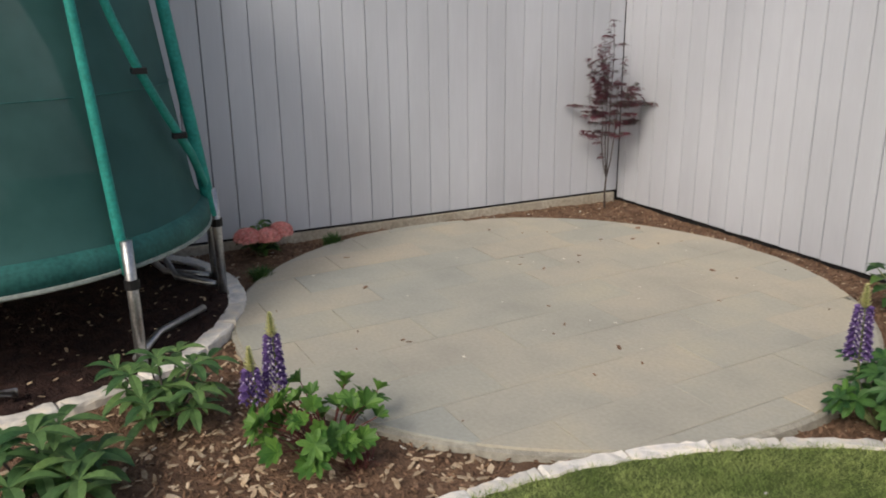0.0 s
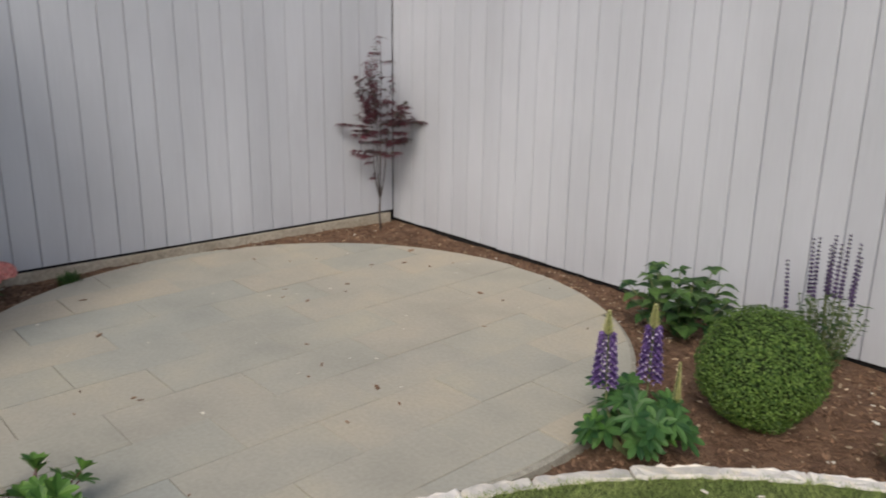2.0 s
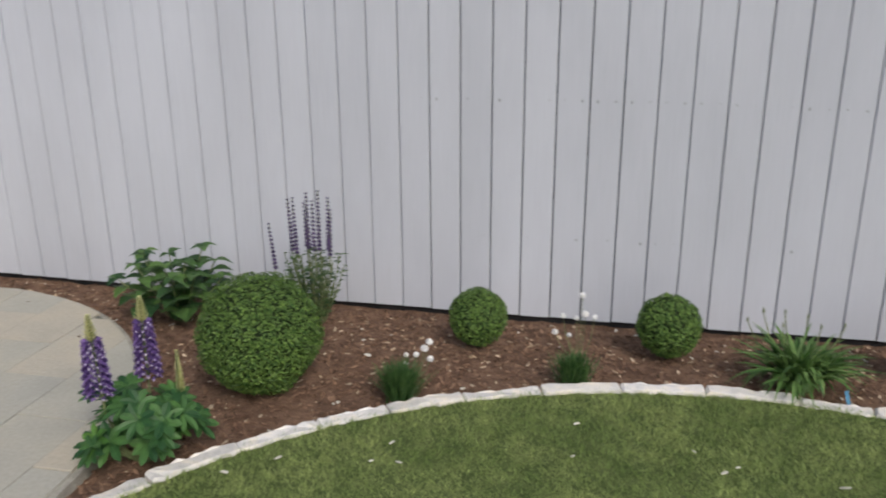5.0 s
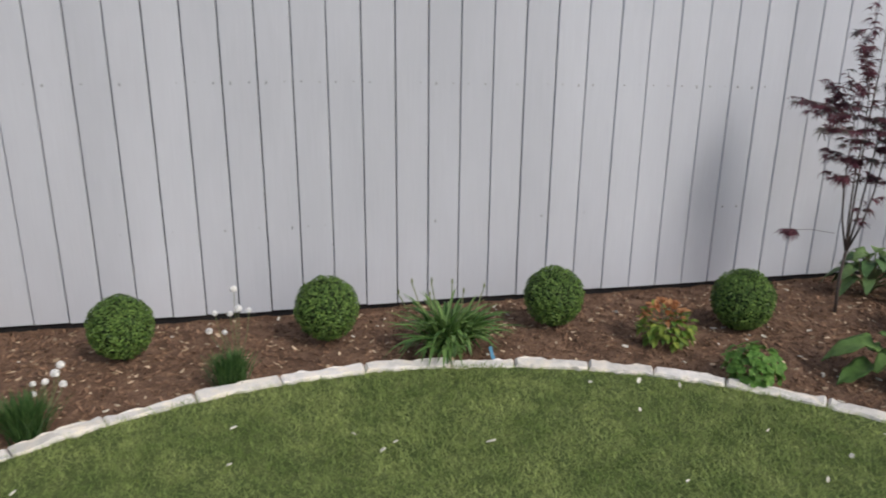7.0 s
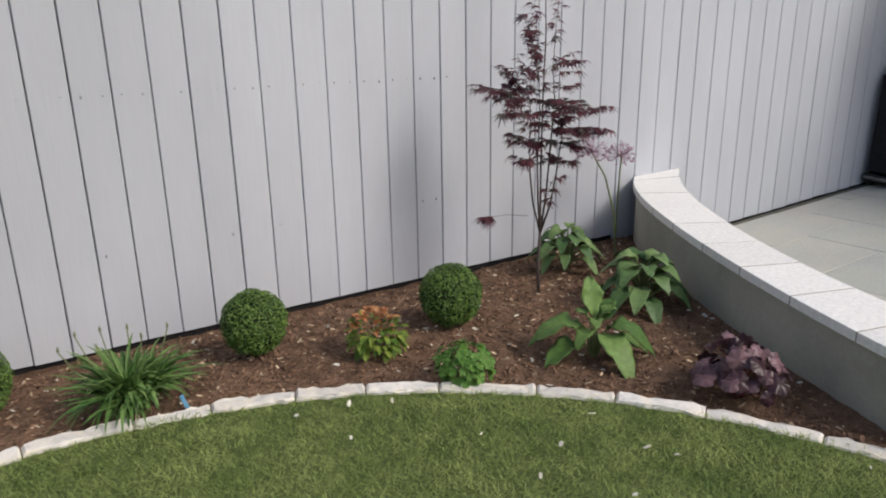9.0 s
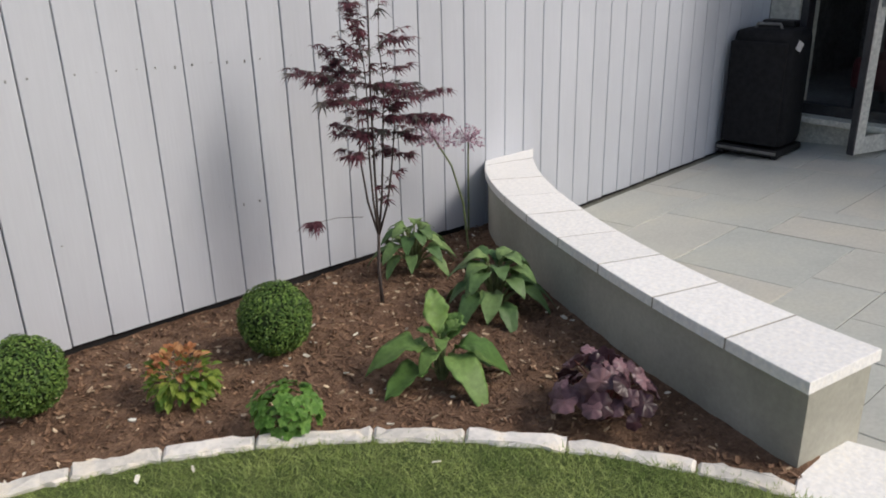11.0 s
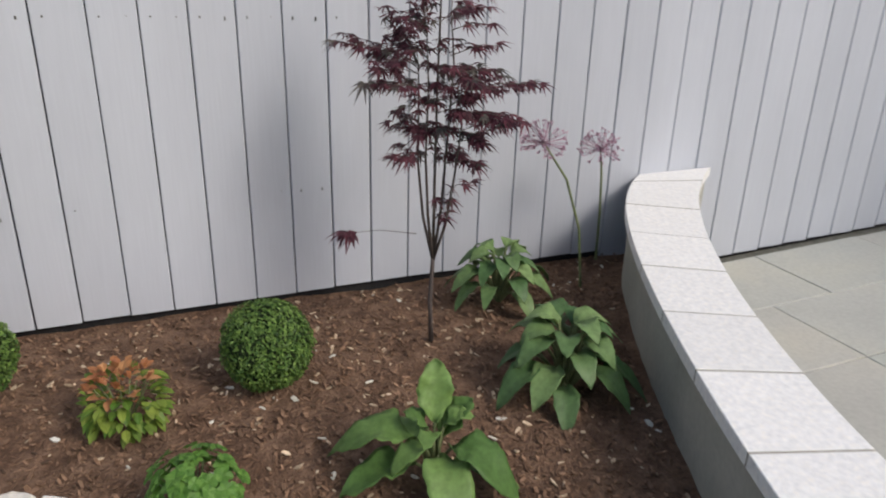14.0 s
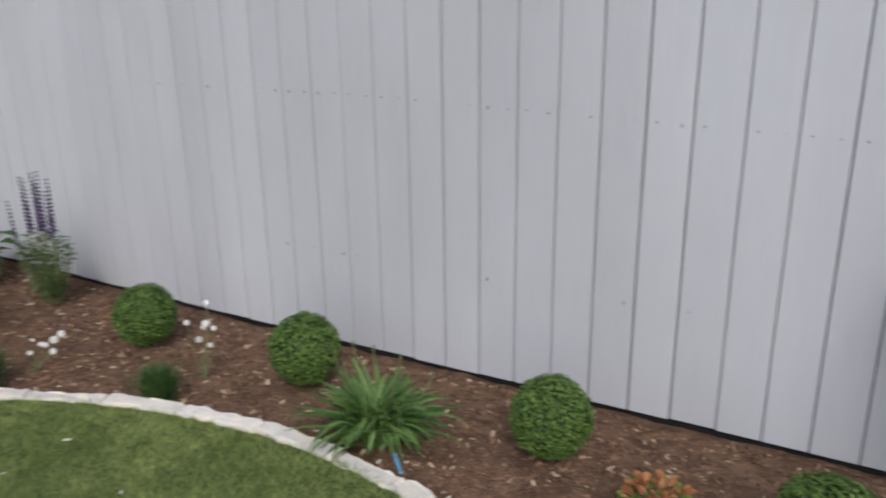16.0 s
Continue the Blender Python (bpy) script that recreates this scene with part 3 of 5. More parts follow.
# ---------------------------------------------------------------- house end
def house():
    h = thing("house_wall", (0, 0, 0), "cream rendered house wall with a dark-framed glass door", "wall", kind="structure")
    X = HOUSE_X
    bm = bmesh.new()
    box(bm, X, X + 0.3, -0.22, 0.0, -0.36, HOUSE_H)
    box(bm, X + 0.34, X + 0.64, -6.4, -1.75, -0.36, HOUSE_H)
    box(bm, X, X + 0.3, -1.75, -0.22, 2.05, HOUSE_H)
    part("wall_panel", bm, M_HOUSE, h)
    bm = bmesh.new()
    box(bm, X + 0.02, X + 0.28, -1.75, -0.22, -0.36, 0.08)
    part("plinth", bm, M_WHITEPAINT, h)
    bm = bmesh.new()
    box(bm, X - 0.10, X + 0.10, -1.75, -0.24, 0.082, 0.125, 0.006)
    part("threshold_sill", bm, M_WHITEPAINT, h, "white painted sill")
    bm = bmesh.new()
    for y0, y1 in ((-0.275, -0.222), (-1.748, -1.70)):
        box(bm, X + 0.02, X + 0.12, y0, y1, 0.125, 2.05)
    box(bm, X + 0.02, X + 0.12, -1.70, -0.275, 0.125, 0.20)
    box(bm, X + 0.02, X + 0.12, -1.70, -0.275, 1.98, 2.05)
    part("door_frame", bm, M_FRAME, h, "dark grey door frame")
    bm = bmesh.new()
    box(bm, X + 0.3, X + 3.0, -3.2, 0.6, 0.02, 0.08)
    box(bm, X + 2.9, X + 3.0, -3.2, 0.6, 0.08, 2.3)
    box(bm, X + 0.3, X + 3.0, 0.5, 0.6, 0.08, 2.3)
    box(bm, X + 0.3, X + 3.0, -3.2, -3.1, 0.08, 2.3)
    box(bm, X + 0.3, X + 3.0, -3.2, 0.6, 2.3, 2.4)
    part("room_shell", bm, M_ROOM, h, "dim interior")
    c = thing("armchair", (X + 0.75, -0.75, 0.08), "dark red upholstered chair inside the dim room", "chair")
    bm = bmesh.new()
    box(bm, -0.3, 0.3, -0.3, 0.3, 0.18, 0.42, 0.05)
    part("seat", bm, M_RED, c)
    bm = bmesh.new()
    box(bm, 0.2, 0.34, -0.3, 0.3, 0.40, 0.95, 0.05)
    part("backrest", bm, M_RED, c)
    for sx in (-0.25, 0.25):
        for sy in (-0.25, 0.25):
            bm = bmesh.new()
            tube(bm, [(sx, sy, 0), (sx, sy, 0.2)], 0.02)
            part("leg", bm, M_FRAME, c)


house()


def glass_door():
    d = thing("door_1", (0, 0, 0), "cream-framed glass door standing open onto the terrace", "door", kind="structure")
    a = math.degrees(math.atan2(-0.16, 0.56))
    d.matrix_basis = pose(11.08, -0.875, terrace_z(11.08, -0.9) + 0.04, 0, 0, a)
    W, Hh, s = 0.72, 2.0, 0.085
    bm = bmesh.new()
    box(bm, 0, s, -0.02, 0.02, 0, Hh, 0.004)
    box(bm, W - s, W, -0.02, 0.02, 0, Hh, 0.004)
    box(bm, s, W - s, -0.02, 0.02, 0, s + 0.03, 0.004)
    box(bm, s, W - s, -0.02, 0.02, Hh - s, Hh, 0.004)
    part("door_leaf", bm, M_WHITEPAINT, d, "cream painted frame")
    bm = bmesh.new()
    box(bm, -0.018, -0.001, -0.021, 0.024, 0, Hh)
    part("edge_seal", bm, M_FRAME, d, "dark rubber edge")
    bm = bmesh.new()
    box(bm, s, W - s, -0.004, 0.004, s + 0.03, Hh - s)
    p = part("pane", bm, M_GLASS, d)
    p.visible_shadow = False
    bm = bmesh.new()
    box(bm, 0.03, 0.055, -0.032, -0.0205, 0.95, 1.15, 0.003)
    tube(bm, [(0.042, -0.03, 1.08), (0.042, -0.06, 1.08), (0.15, -0.06, 1.08)], 0.009)
    part("door_handle", bm, M_STEEL, d, "steel lever handle")


glass_door()


# ---------------------------------------------------------------- terrace things
def suitcase():
    s = thing("suitcase", (11.02, -0.222, terrace_z(11.02, -0.222) + 0.004), "large black fabric suitcase standing against the board wall", "suitcase")
    s.rotation_euler = (0, 0, radians(4))
    bm = bmesh.new()
    box(bm, -0.165, 0.225, -0.240, 0.205, 0.075, 0.880, 0.075)
    for v in bm.verts:
        k = (v.co.z - 0.075) / 0.77
        v.co.x += 0.03 * k + 0.012 * math.sin(k * math.pi)
        v.co.y *= 1 - 0.05 * k
    part("body", bm, M_FABRIC, s, smooth=True)
    bm = bmesh.new()
    box(bm, -0.178, -0.150, -0.215, 0.18, 0.10, 0.80, 0.012)
    part("front_pocket", bm, M_FABRIC, s)
    bm = bmesh.new()
    box(bm, -0.185, 0.22, -0.245, 0.212, 0.028, 0.078, 0.012)
    part("base_plate", bm, M_BLACK, s)
    bm = bmesh.new()
    box(bm, -0.197, -0.186, -0.235, 0.20, 0.045, 0.066, 0.004)
    part("kick_bar", bm, M_BAR, s, "scuffed grey metal bar")
    for x, y in ((-0.14, -0.21), (-0.14, 0.18), (0.19, -0.21), (0.19, 0.18)):
        bm = bmesh.new()
        bmesh.ops.create_cone(bm, cap_ends=True, segments=14, radius1=0.03, radius2=0.03, depth=0.03, matrix=pose(x, y, 0.03, 90))
        part("wheel", bm, M_BLACK, s)
    bm = bmesh.new()
    tube(bm, [(-0.02, -0.10, 0.875), (-0.02, -0.09, 0.905), (-0.02, 0.07, 0.905), (-0.02, 0.08, 0.875)], 0.012, sides=8)
    part("carry_handle", bm, M_BAR, s, "grey carry handle")
    bm = bmesh.new()
    box(bm, 0.08, 0.19, -0.14, 0.09, 0.872, 0.925, 0.016)
    part("trolley_handle", bm, M_BLACK, s)
    bm = bmesh.new()
    box(bm, -0.04, 0.045, -0.0015, 0.0015, -0.03, 0.03, 0.0)
    part("luggage_tag", bm, M_TAG, s, "white luggage tag", at=pose(-0.05, -0.246, 0.775, 10, 22, 0))


suitcase()


# ---------------------------------------------------------------- trampoline
def trampoline():
    t = thing("trampoline", (*TRAMP, 0), "round garden trampoline with green netting enclosure and steel legs", "trampoline")
    R, zf = 0.99, 0.50
    bm = bmesh.new()
    tube(bm, [(R * math.cos(a), R * math.sin(a), zf) for a in [i * math.tau / 64 for i in range(65)]], 0.022, sides=8)
    part("frame_ring", bm, M_STEEL, t)
    bm = bmesh.new()
    lathe(bm, [(R - 0.22, zf - 0.012), (R - 0.22, zf - 0.004)], sides=64)
    part("jump_mat", bm, M_BLACK, t)
    bm = bmesh.new()
    lathe(bm, [(R - 0.24, zf + 0.012), (R - 0.20, zf + 0.04), (R + 0.01, zf + 0.045), (R + 0.05, zf + 0.02), (R + 0.055, zf - 0.055), (R + 0.045, zf - 0.06), (R + 0.03, zf + 0.005), (R - 0.24, zf + 0.005)], sides=64)
    part("spring_pad", bm, M_PADGREEN, t, "faded green padded skirt", smooth=True)
    bm = bmesh.new()
    tube(bm, [((R + 0.05) * math.cos(a), (R + 0.05) * math.sin(a), zf - 0.065) for a in [i * math.tau / 64 for i in range(65)]], 0.012, sides=6)
    part("hem", bm, M_RIM, t, "grey-green hem")
    bm = bmesh.new()
    rows, n = [], 72
    for j in range(15):
        z = 0.455 + 1.95 * (j / 14) ** 1.35
        ring = []
        for i in range(n):
            a = i * math.tau / n
            r = (1.04 - 0.4 * (z - 0.46) if z < 0.6 else 0.984 - 0.125 * (z - 0.6)) - 0.03 * abs(math.sin(3 * (a - radians(30)))) * math.sin(j / 14 * math.pi) + 0.006 * noise.noise(Vector((a * 9, z * 3, 2)))
            ring.append(bm.verts.new((r * math.cos(a), r * math.sin(a), z)))
        rows.append(ring)
    for a, b in zip(rows, rows[1:]):
        for i in range(n):
            bm.faces.new((a[i], a[(i + 1) % n], b[(i + 1) % n], b[i]))
    part("net", bm, M_NET, t, "fine dark green netting", smooth=True)
    bm = bmesh.new()
    tube(bm, [(0.915 * math.cos(a), 0.915 * math.sin(a), 1.12) for a in [i * math.tau / 72 for i in range(73)]], 0.0028, sides=5)
    part("net_seam", bm, M_PADGREEN, t, "green seam round the netting")
    for deg, wind, thick in ((30, 0, 0.022), (93, 64, 0.020), (84, 0, 0.034), (150, 0, 0.024), (210, 0, 0.024), (270, 0, 0.024), (330, 0, 0.024)):
        a = radians(deg)
        c, s = math.cos(a), math.sin(a)
        bm = bmesh.new()
        tube(bm, [(1.075 * c, 1.075 * s, -0.02), (1.075 * c, 1.075 * s, 0.30), (1.07 * c, 1.07 * s, 0.56)], 0.024, sides=10)
        leg = part("leg", bm, M_STEEL, t, smooth=True)
        bm = bmesh.new()
        tube(bm, [(1.075 * c, 1.075 * s, 0.36), (1.075 * c, 1.075 * s, 0.40)], 0.031, sides=10)
        part("clamp", bm, M_BLACK, leg)

        def pole_at(z):
            """The pole's axis at a height: leaning in, and for one of them winding round the netting."""
            r = 1.045 - 0.125 * (z - 0.5)
            g = a - radians(wind) * (1 - math.exp(-max(0.0, z - 0.5) / 0.55))
            return Vector((r * math.cos(g), r * math.sin(g), z))

        bm = bmesh.new()
        tube(bm, [pole_at(z) for z in (0.42, 0.6, 0.8, 1.0, 1.2, 1.4, 1.6, 1.9, 2.4)], thick, thick * 0.85, sides=10)
        pole = part("pole_sleeve", bm, M_GREEN, t, "bright green foam sleeve", smooth=True)
        for z in (0.90, 1.20) if wind else ():
            bm = bmesh.new()
            box(bm, -0.03, 0.03, -0.03, 0.03, -0.013, 0.013, 0.004)
            part("strap", bm, M_BLACK, pole, at=Matrix.Translation(pole_at(z)))
        b = a + radians(34)
        bm = bmesh.new()
        tube(bm, [(1.04 * c, 1.04 * s, 0.045), (0.9 * math.cos((a + b) / 2), 0.9 * math.sin((a + b) / 2), 0.03), (1.0 * math.cos(b), 1.0 * math.sin(b), 0.045)], 0.018, sides=8)
        part("ground_bar", bm, M_STEEL, t, smooth=True)
    ball = thing("toy_ball", (0.545, -4.285, 0.498), "pale rubber ball lying on the trampoline mat", "ball")
    bm = bmesh.new()
    bmesh.ops.create_uvsphere(bm, u_segments=20, v_segments=12, radius=0.075, matrix=pose(0, 0, 0.075))
    part("shell", bm, M_BALL, ball, smooth=True)


trampoline()


# ---------------------------------------------------------------- planting
def boxwood(x, y, r, label, count):
    t = thing("boxwood_ball", (x, y, BED), label, "shrub", "clipped boxwood balls")
    bm = bmesh.new()
    tube(bm, [(0, 0, -0.02), (0.005, 0, r * 0.7)], 0.014, 0.010)
    part("stem", bm, M_BARK, t)
    cz = r * 1.02
    # solid near-black ball: shade between the leaves put in as colour
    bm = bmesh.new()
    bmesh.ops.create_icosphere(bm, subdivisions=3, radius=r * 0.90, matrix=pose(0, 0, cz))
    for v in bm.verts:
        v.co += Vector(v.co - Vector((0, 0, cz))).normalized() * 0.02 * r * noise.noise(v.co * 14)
    part("shade_core", bm, M_BOXCORE, t)
    L = Leaves()
    for _ in range(int(count * 2.1)):
        d = rnd_dir()
        rr = r * (0.955 + 0.05 * noise.noise(d * 4.2 + Vector((x, y, 0))) + 0.05 * noise.noise(d * 1.7 + Vector((y, x, 4))) + random.uniform(-0.07, 0.055))
        p = Vector((0, 0, cz)) + d * rr
        p.z = max(p.z, 0.008)
        n = (d + rnd_dir() * 0.75 + Vector((0, 0, 0.35))).normalized()
        L.flake(p, n, random.uniform(0.0050, 0.0083), 0.58)
    part("foliage", L.mesh("foliage", M_BOX), None, t)


boxwood(3.495, -1.045, 0.235, "large clipped boxwood ball in bark mulch", 9000)
boxwood(4.252, -0.465, 0.128, "small clipped boxwood ball near the board wall", 2600)
boxwood(5.063, -0.428, 0.134, "small clipped boxwood ball beside the daylily", 2700)
boxwood(6.052, -0.455, 0.130, "small clipped boxwood ball near the board wall", 2600)
boxwood(6.85, -0.65, 0.134, "small clipped boxwood ball before the maple", 3000)


def palm_leaf(L, c, up, size, n=8, spread=math.tau, start=0.0, asp=0.30, cup=0.35):
    """A hand of leaflets round one point, each broadest beyond its middle."""
    up = Vector(up).normalized()
    a = up.cross(Vector((0.2, 0.1, 0.97))).normalized()
    b = up.cross(a)
    for i in range(n):
        t = start + spread * i / n
        w = a * math.cos(t) + b * math.sin(t)
        L.blade(c, w + up * cup, up, size * random.uniform(0.85, 1.1), size * asp, 0.12, 0.30, shape=(0.15, 0.5, 0.85, 1.0, 0.85, 0.15))


def lupin(x, y, spikes, hands, label, young=False):
    """Lupin with hands of leaflets on stalks and upright flower spikes. spikes: (dx, dy, base, top, radius, in bloom)."""
    t = thing("lupin", (x, y, BED), label, "flower", "lupins")
    stems = bmesh.new()
    for i in range(hands):
        a = random.uniform(0, math.tau)
        r = (0.215 if young else 0.185) * math.sqrt(random.uniform(0.02, 1.0))
        if young:
            z = random.uniform(0.10, 0.235) * (1.1 - r * 1.1)
        else:
            z = random.uniform(0.08, 0.275) * (1.12 - r * 2.0)
        c = Vector((r * math.cos(a), r * math.sin(a) * (1.15 if young else 0.85), max(0.05, z)))
        tube(stems, [(0.02 * math.cos(a), 0.02 * math.sin(a), 0), (c.x * 0.6, c.y * 0.6, c.z * 0.7), c], 0.0035, 0.002, 5)
        up = Vector((c.x * 1.2 + 0.04, c.y * 1.2 - 0.08, 0.28)) + rnd_dir() * 0.09
        L = Leaves()
        palm_leaf(L, c, up, random.uniform(0.045, 0.072) if young else random.uniform(0.055, 0.082), random.choice((7, 8, 9)), asp=0.40, cup=1.1 if young and random.random() < 0.6 else 0.3)
        part("leaf", L.mesh("leaf", M_LUPIN_LIGHT if young or random.random() < 0.12 else M_LUPIN), None, t)
    part("leaf_stalk", stems, M_REDSTEM if young else M_STEM, t)
    if young:
        for dx, dy in ((0.03, -0.06), (0.12, 0.06)):
            R = Leaves()
            for _ in range(110):
                a = random.uniform(0, math.tau)
                R.blade((dx + random.gauss(0, 0.02), dy + random.gauss(0, 0.02), -0.005), (math.cos(a) * 0.7, math.sin(a) * 0.7, random.uniform(0.4, 1.5)), (0, 0, 1), random.uniform(0.05, 0.10), 0.005, 0.2, 0.3, shape=(0.6, 1.0, 0.7, 0.1))
            tagged(part("young_shoot", R.mesh("young_shoot", M_REDSTEM), None, t, "wine-red fine shoots at the base"), kind="stuff")
    for dx, dy, z0, z1, r, bloom in spikes:
        bm = bmesh.new()
        tube(bm, [(dx * 0.4, dy * 0.4, 0), (dx * 0.9, dy * 0.9, z0 * 0.7), (dx, dy, z1)], 0.006, 0.003)
        sp = part("flower_spike", bm, M_STEM, t)
        P, W, T = Leaves(), Leaves(), Leaves()
        zt = z1 - 0.085 if bloom else z0
        rows = int((zt - z0) / 0.0125) if bloom else 0
        for j in range(rows):
            u = j / max(1, rows - 1)
            rr = r * (1.0 - 0.35 * u)
            for k in range(9):
                a = (k + 0.5 * (j % 2)) * math.tau / 9
                o = Vector((math.cos(a), math.sin(a), 0))
                p = Vector((dx, dy, z0 + (zt - z0) * u)) + o * rr * 0.5
                P.blade(p, o + Vector((0, 0, 0.25)), (0, 0, 1), rr * 0.62, 0.018, 0.1, 0.9, shape=(0.5, 1.0, 0.85, 0.3))
                if random.random() < 0.7 - 0.3 * u:
                    W.flake(p + o * rr * 0.50 + Vector((0, 0, 0.004)), o + Vector((0, 0, 0.6)), 0.0052, 0.8)
        rows = int((z1 - zt) / 0.008)
        for j in range(rows):
            u = j / max(1, rows - 1)
            rr = (0.027 if bloom else 0.020) * (1 - 0.68 * u)
            for k in range(7):
                a = (k + 0.5 * (j % 2)) * math.tau / 7
                o = Vector((math.cos(a), math.sin(a), 0.9))
                T.blade(Vector((dx, dy, zt + (z1 - zt) * u)), o, (0, 0, 1), rr * 1.25, 0.010, 0, 0.6, shape=(0.5, 1, 0.2))
        if P.v:
            part("bloom", P.mesh("bloom", M_PURPLE), None, sp, "violet-purple florets")
            part("bloom_edge", W.mesh("bloom_edge", M_LILAC), None, sp, "pale lilac lips")
        part("tip", T.mesh("tip", M_TIP), None, sp, "yellow-green unopened tip")


lupin(3.31, -1.59, [(-0.115, -0.03, 0.24, 0.515, 0.048, True), (-0.03, 0.125, 0.24, 0.525, 0.046, True), (0.105, 0.09, 0.21, 0.36, 0.02, False)], 40, "lupin with two purple flower spikes beside the patio")
lupin(2.48, -3.385, [(-0.15, -0.125, 0.22, 0.49, 0.044, True), (-0.11, -0.215, 0.21, 0.40, 0.046, True)], 48, "bright green lupin with purple flower spikes and red stems", True)


def whorl_shrub(x, y, name, label, mat, tips, size, height, spread, group=""):
    """A shrub of upright stems, each with whorls of long leathery leaves."""
    t = thing(name, (x, y, BED), label, "shrub", group)
    stems, L = bmesh.new(), Leaves()
    for i in range(tips):
        a = i * 2.4 + random.uniform(-0.3, 0.3)
        r = spread * math.sqrt((i + 0.5) / tips)
        z = height * random.uniform(0.55, 1.0) * (1 - 0.35 * r / spread)
        c = Vector((r * math.cos(a), r * math.sin(a), z))
        tube(stems, [(0.012 * math.cos(a), 0.012 * math.sin(a), -0.02), (c.x * 0.6, c.y * 0.6, z * 0.6), c], 0.006, 0.003, 5)
        for lev in (1.0, 0.6):
            n = random.choice((5, 6, 7))
            L = Leaves()
            p = Vector((c.x * (0.6 + 0.4 * lev), c.y * (0.6 + 0.4 * lev), z * lev))
            for k in range(n):
                b = k * math.tau / n + random.uniform(-0.25, 0.25)
                tilt = random.uniform(0.1, 0.75) if lev == 1.0 else random.uniform(-0.1, 0.4)
                L.blade(p, (math.cos(b), math.sin(b), tilt), (0, 0, 1), size * random.uniform(0.75, 1.15), size * 0.32, 0.45, 0.35, shape=(0.12, 0.55, 0.9, 1.0, 0.75, 0.08))
            part("leaf_whorl", L.mesh("leaf_whorl", mat), None, t)
    part("stem", stems, M_BARK, t)


whorl_shrub(1.98, -3.83, "rhododendron", "young leathery-leaved shrub in the mulch by the trampoline", M_RHODO, 9, 0.125, 0.33, 0.20)
whorl_shrub(2.37, -4.25, "rhododendron", "young leathery-leaved shrub with long drooping leaves", M_RHODO, 9, 0.15, 0.34, 0.20)


def hydrangea(x, y, name, label, spread, height, leafmat, heads=(), nstem=16, size=1.0):
    t = thing(name, (x, y, BED), label, "shrub")
    stems, L = bmesh.new(), Leaves()
    for i in range(nstem):
        a = i * 2.4
        r = spread * math.sqrt((i + 0.4) / nstem)
        z = height * random.uniform(0.62, 1.0) * (1 - 0.30 * r / spread)
        c = Vector((r * math.cos(a), r * math.sin(a), z))
        tube(stems, [(0.02 * math.cos(a), 0.02 * math.sin(a), -0.02), (c.x * 0.65, c.y * 0.65, z * 0.55), c], 0.005, 0.003, 5)
        for lev in (1.0, 0.78, 0.55, 0.32):
            p = Vector((c.x * (0.5 + 0.5 * lev), c.y * (0.5 + 0.5 * lev), z * lev))
            b0 = random.uniform(0, math.tau)
            for k in range(4 if lev == 1.0 else 3):
                b = b0 + k * math.tau / (4 if lev == 1.0 else 3)
                s = size * random.uniform(0.055, 0.092) * (0.72 if lev == 1.0 else 1)
                L.blade(p, (math.cos(b), math.sin(b), random.uniform(-0.05, 0.55)), (0, 0, 1), s, s * 0.74, 0.40, 0.3, shape=(0.2, 0.8, 1.0, 0.85, 0.45, 0.05))
    part("stem", stems, M_STEM, t)
    part("foliage", L.mesh("foliage", leafmat), None, t)
    for hx, hy, hz, hr in heads:
        P = Leaves()
        for _ in range(620):
            d = rnd_dir(-0.25, 1)
            p = Vector((hx, hy, hz)) + Vector((d.x * hr, d.y * hr, d.z * hr * 0.75))
            P.flake(p, d + rnd_dir() * 0.5, random.uniform(0.009, 0.013), 0.9)
        part("flower_head", P.mesh("flower_head", M_PINK), None, t, "salmon pink domed flower head")


hydrangea(2.79, -0.42, "hydrangea", "green hydrangea bush without flowers by the board wall", 0.27, 0.42, M_SHRUB, nstem=13, size=1.3)
hydrangea(0.07, -2.91, "hydrangea", "low hydrangea with salmon pink flower heads in the corner bed", 0.13, 0.25, M_SHRUB,
          [(0.09, -0.11, 0.150, 0.078), (0.13, 0.01, 0.150, 0.074), (0.08, 0.10, 0.160, 0.074)], nstem=10)


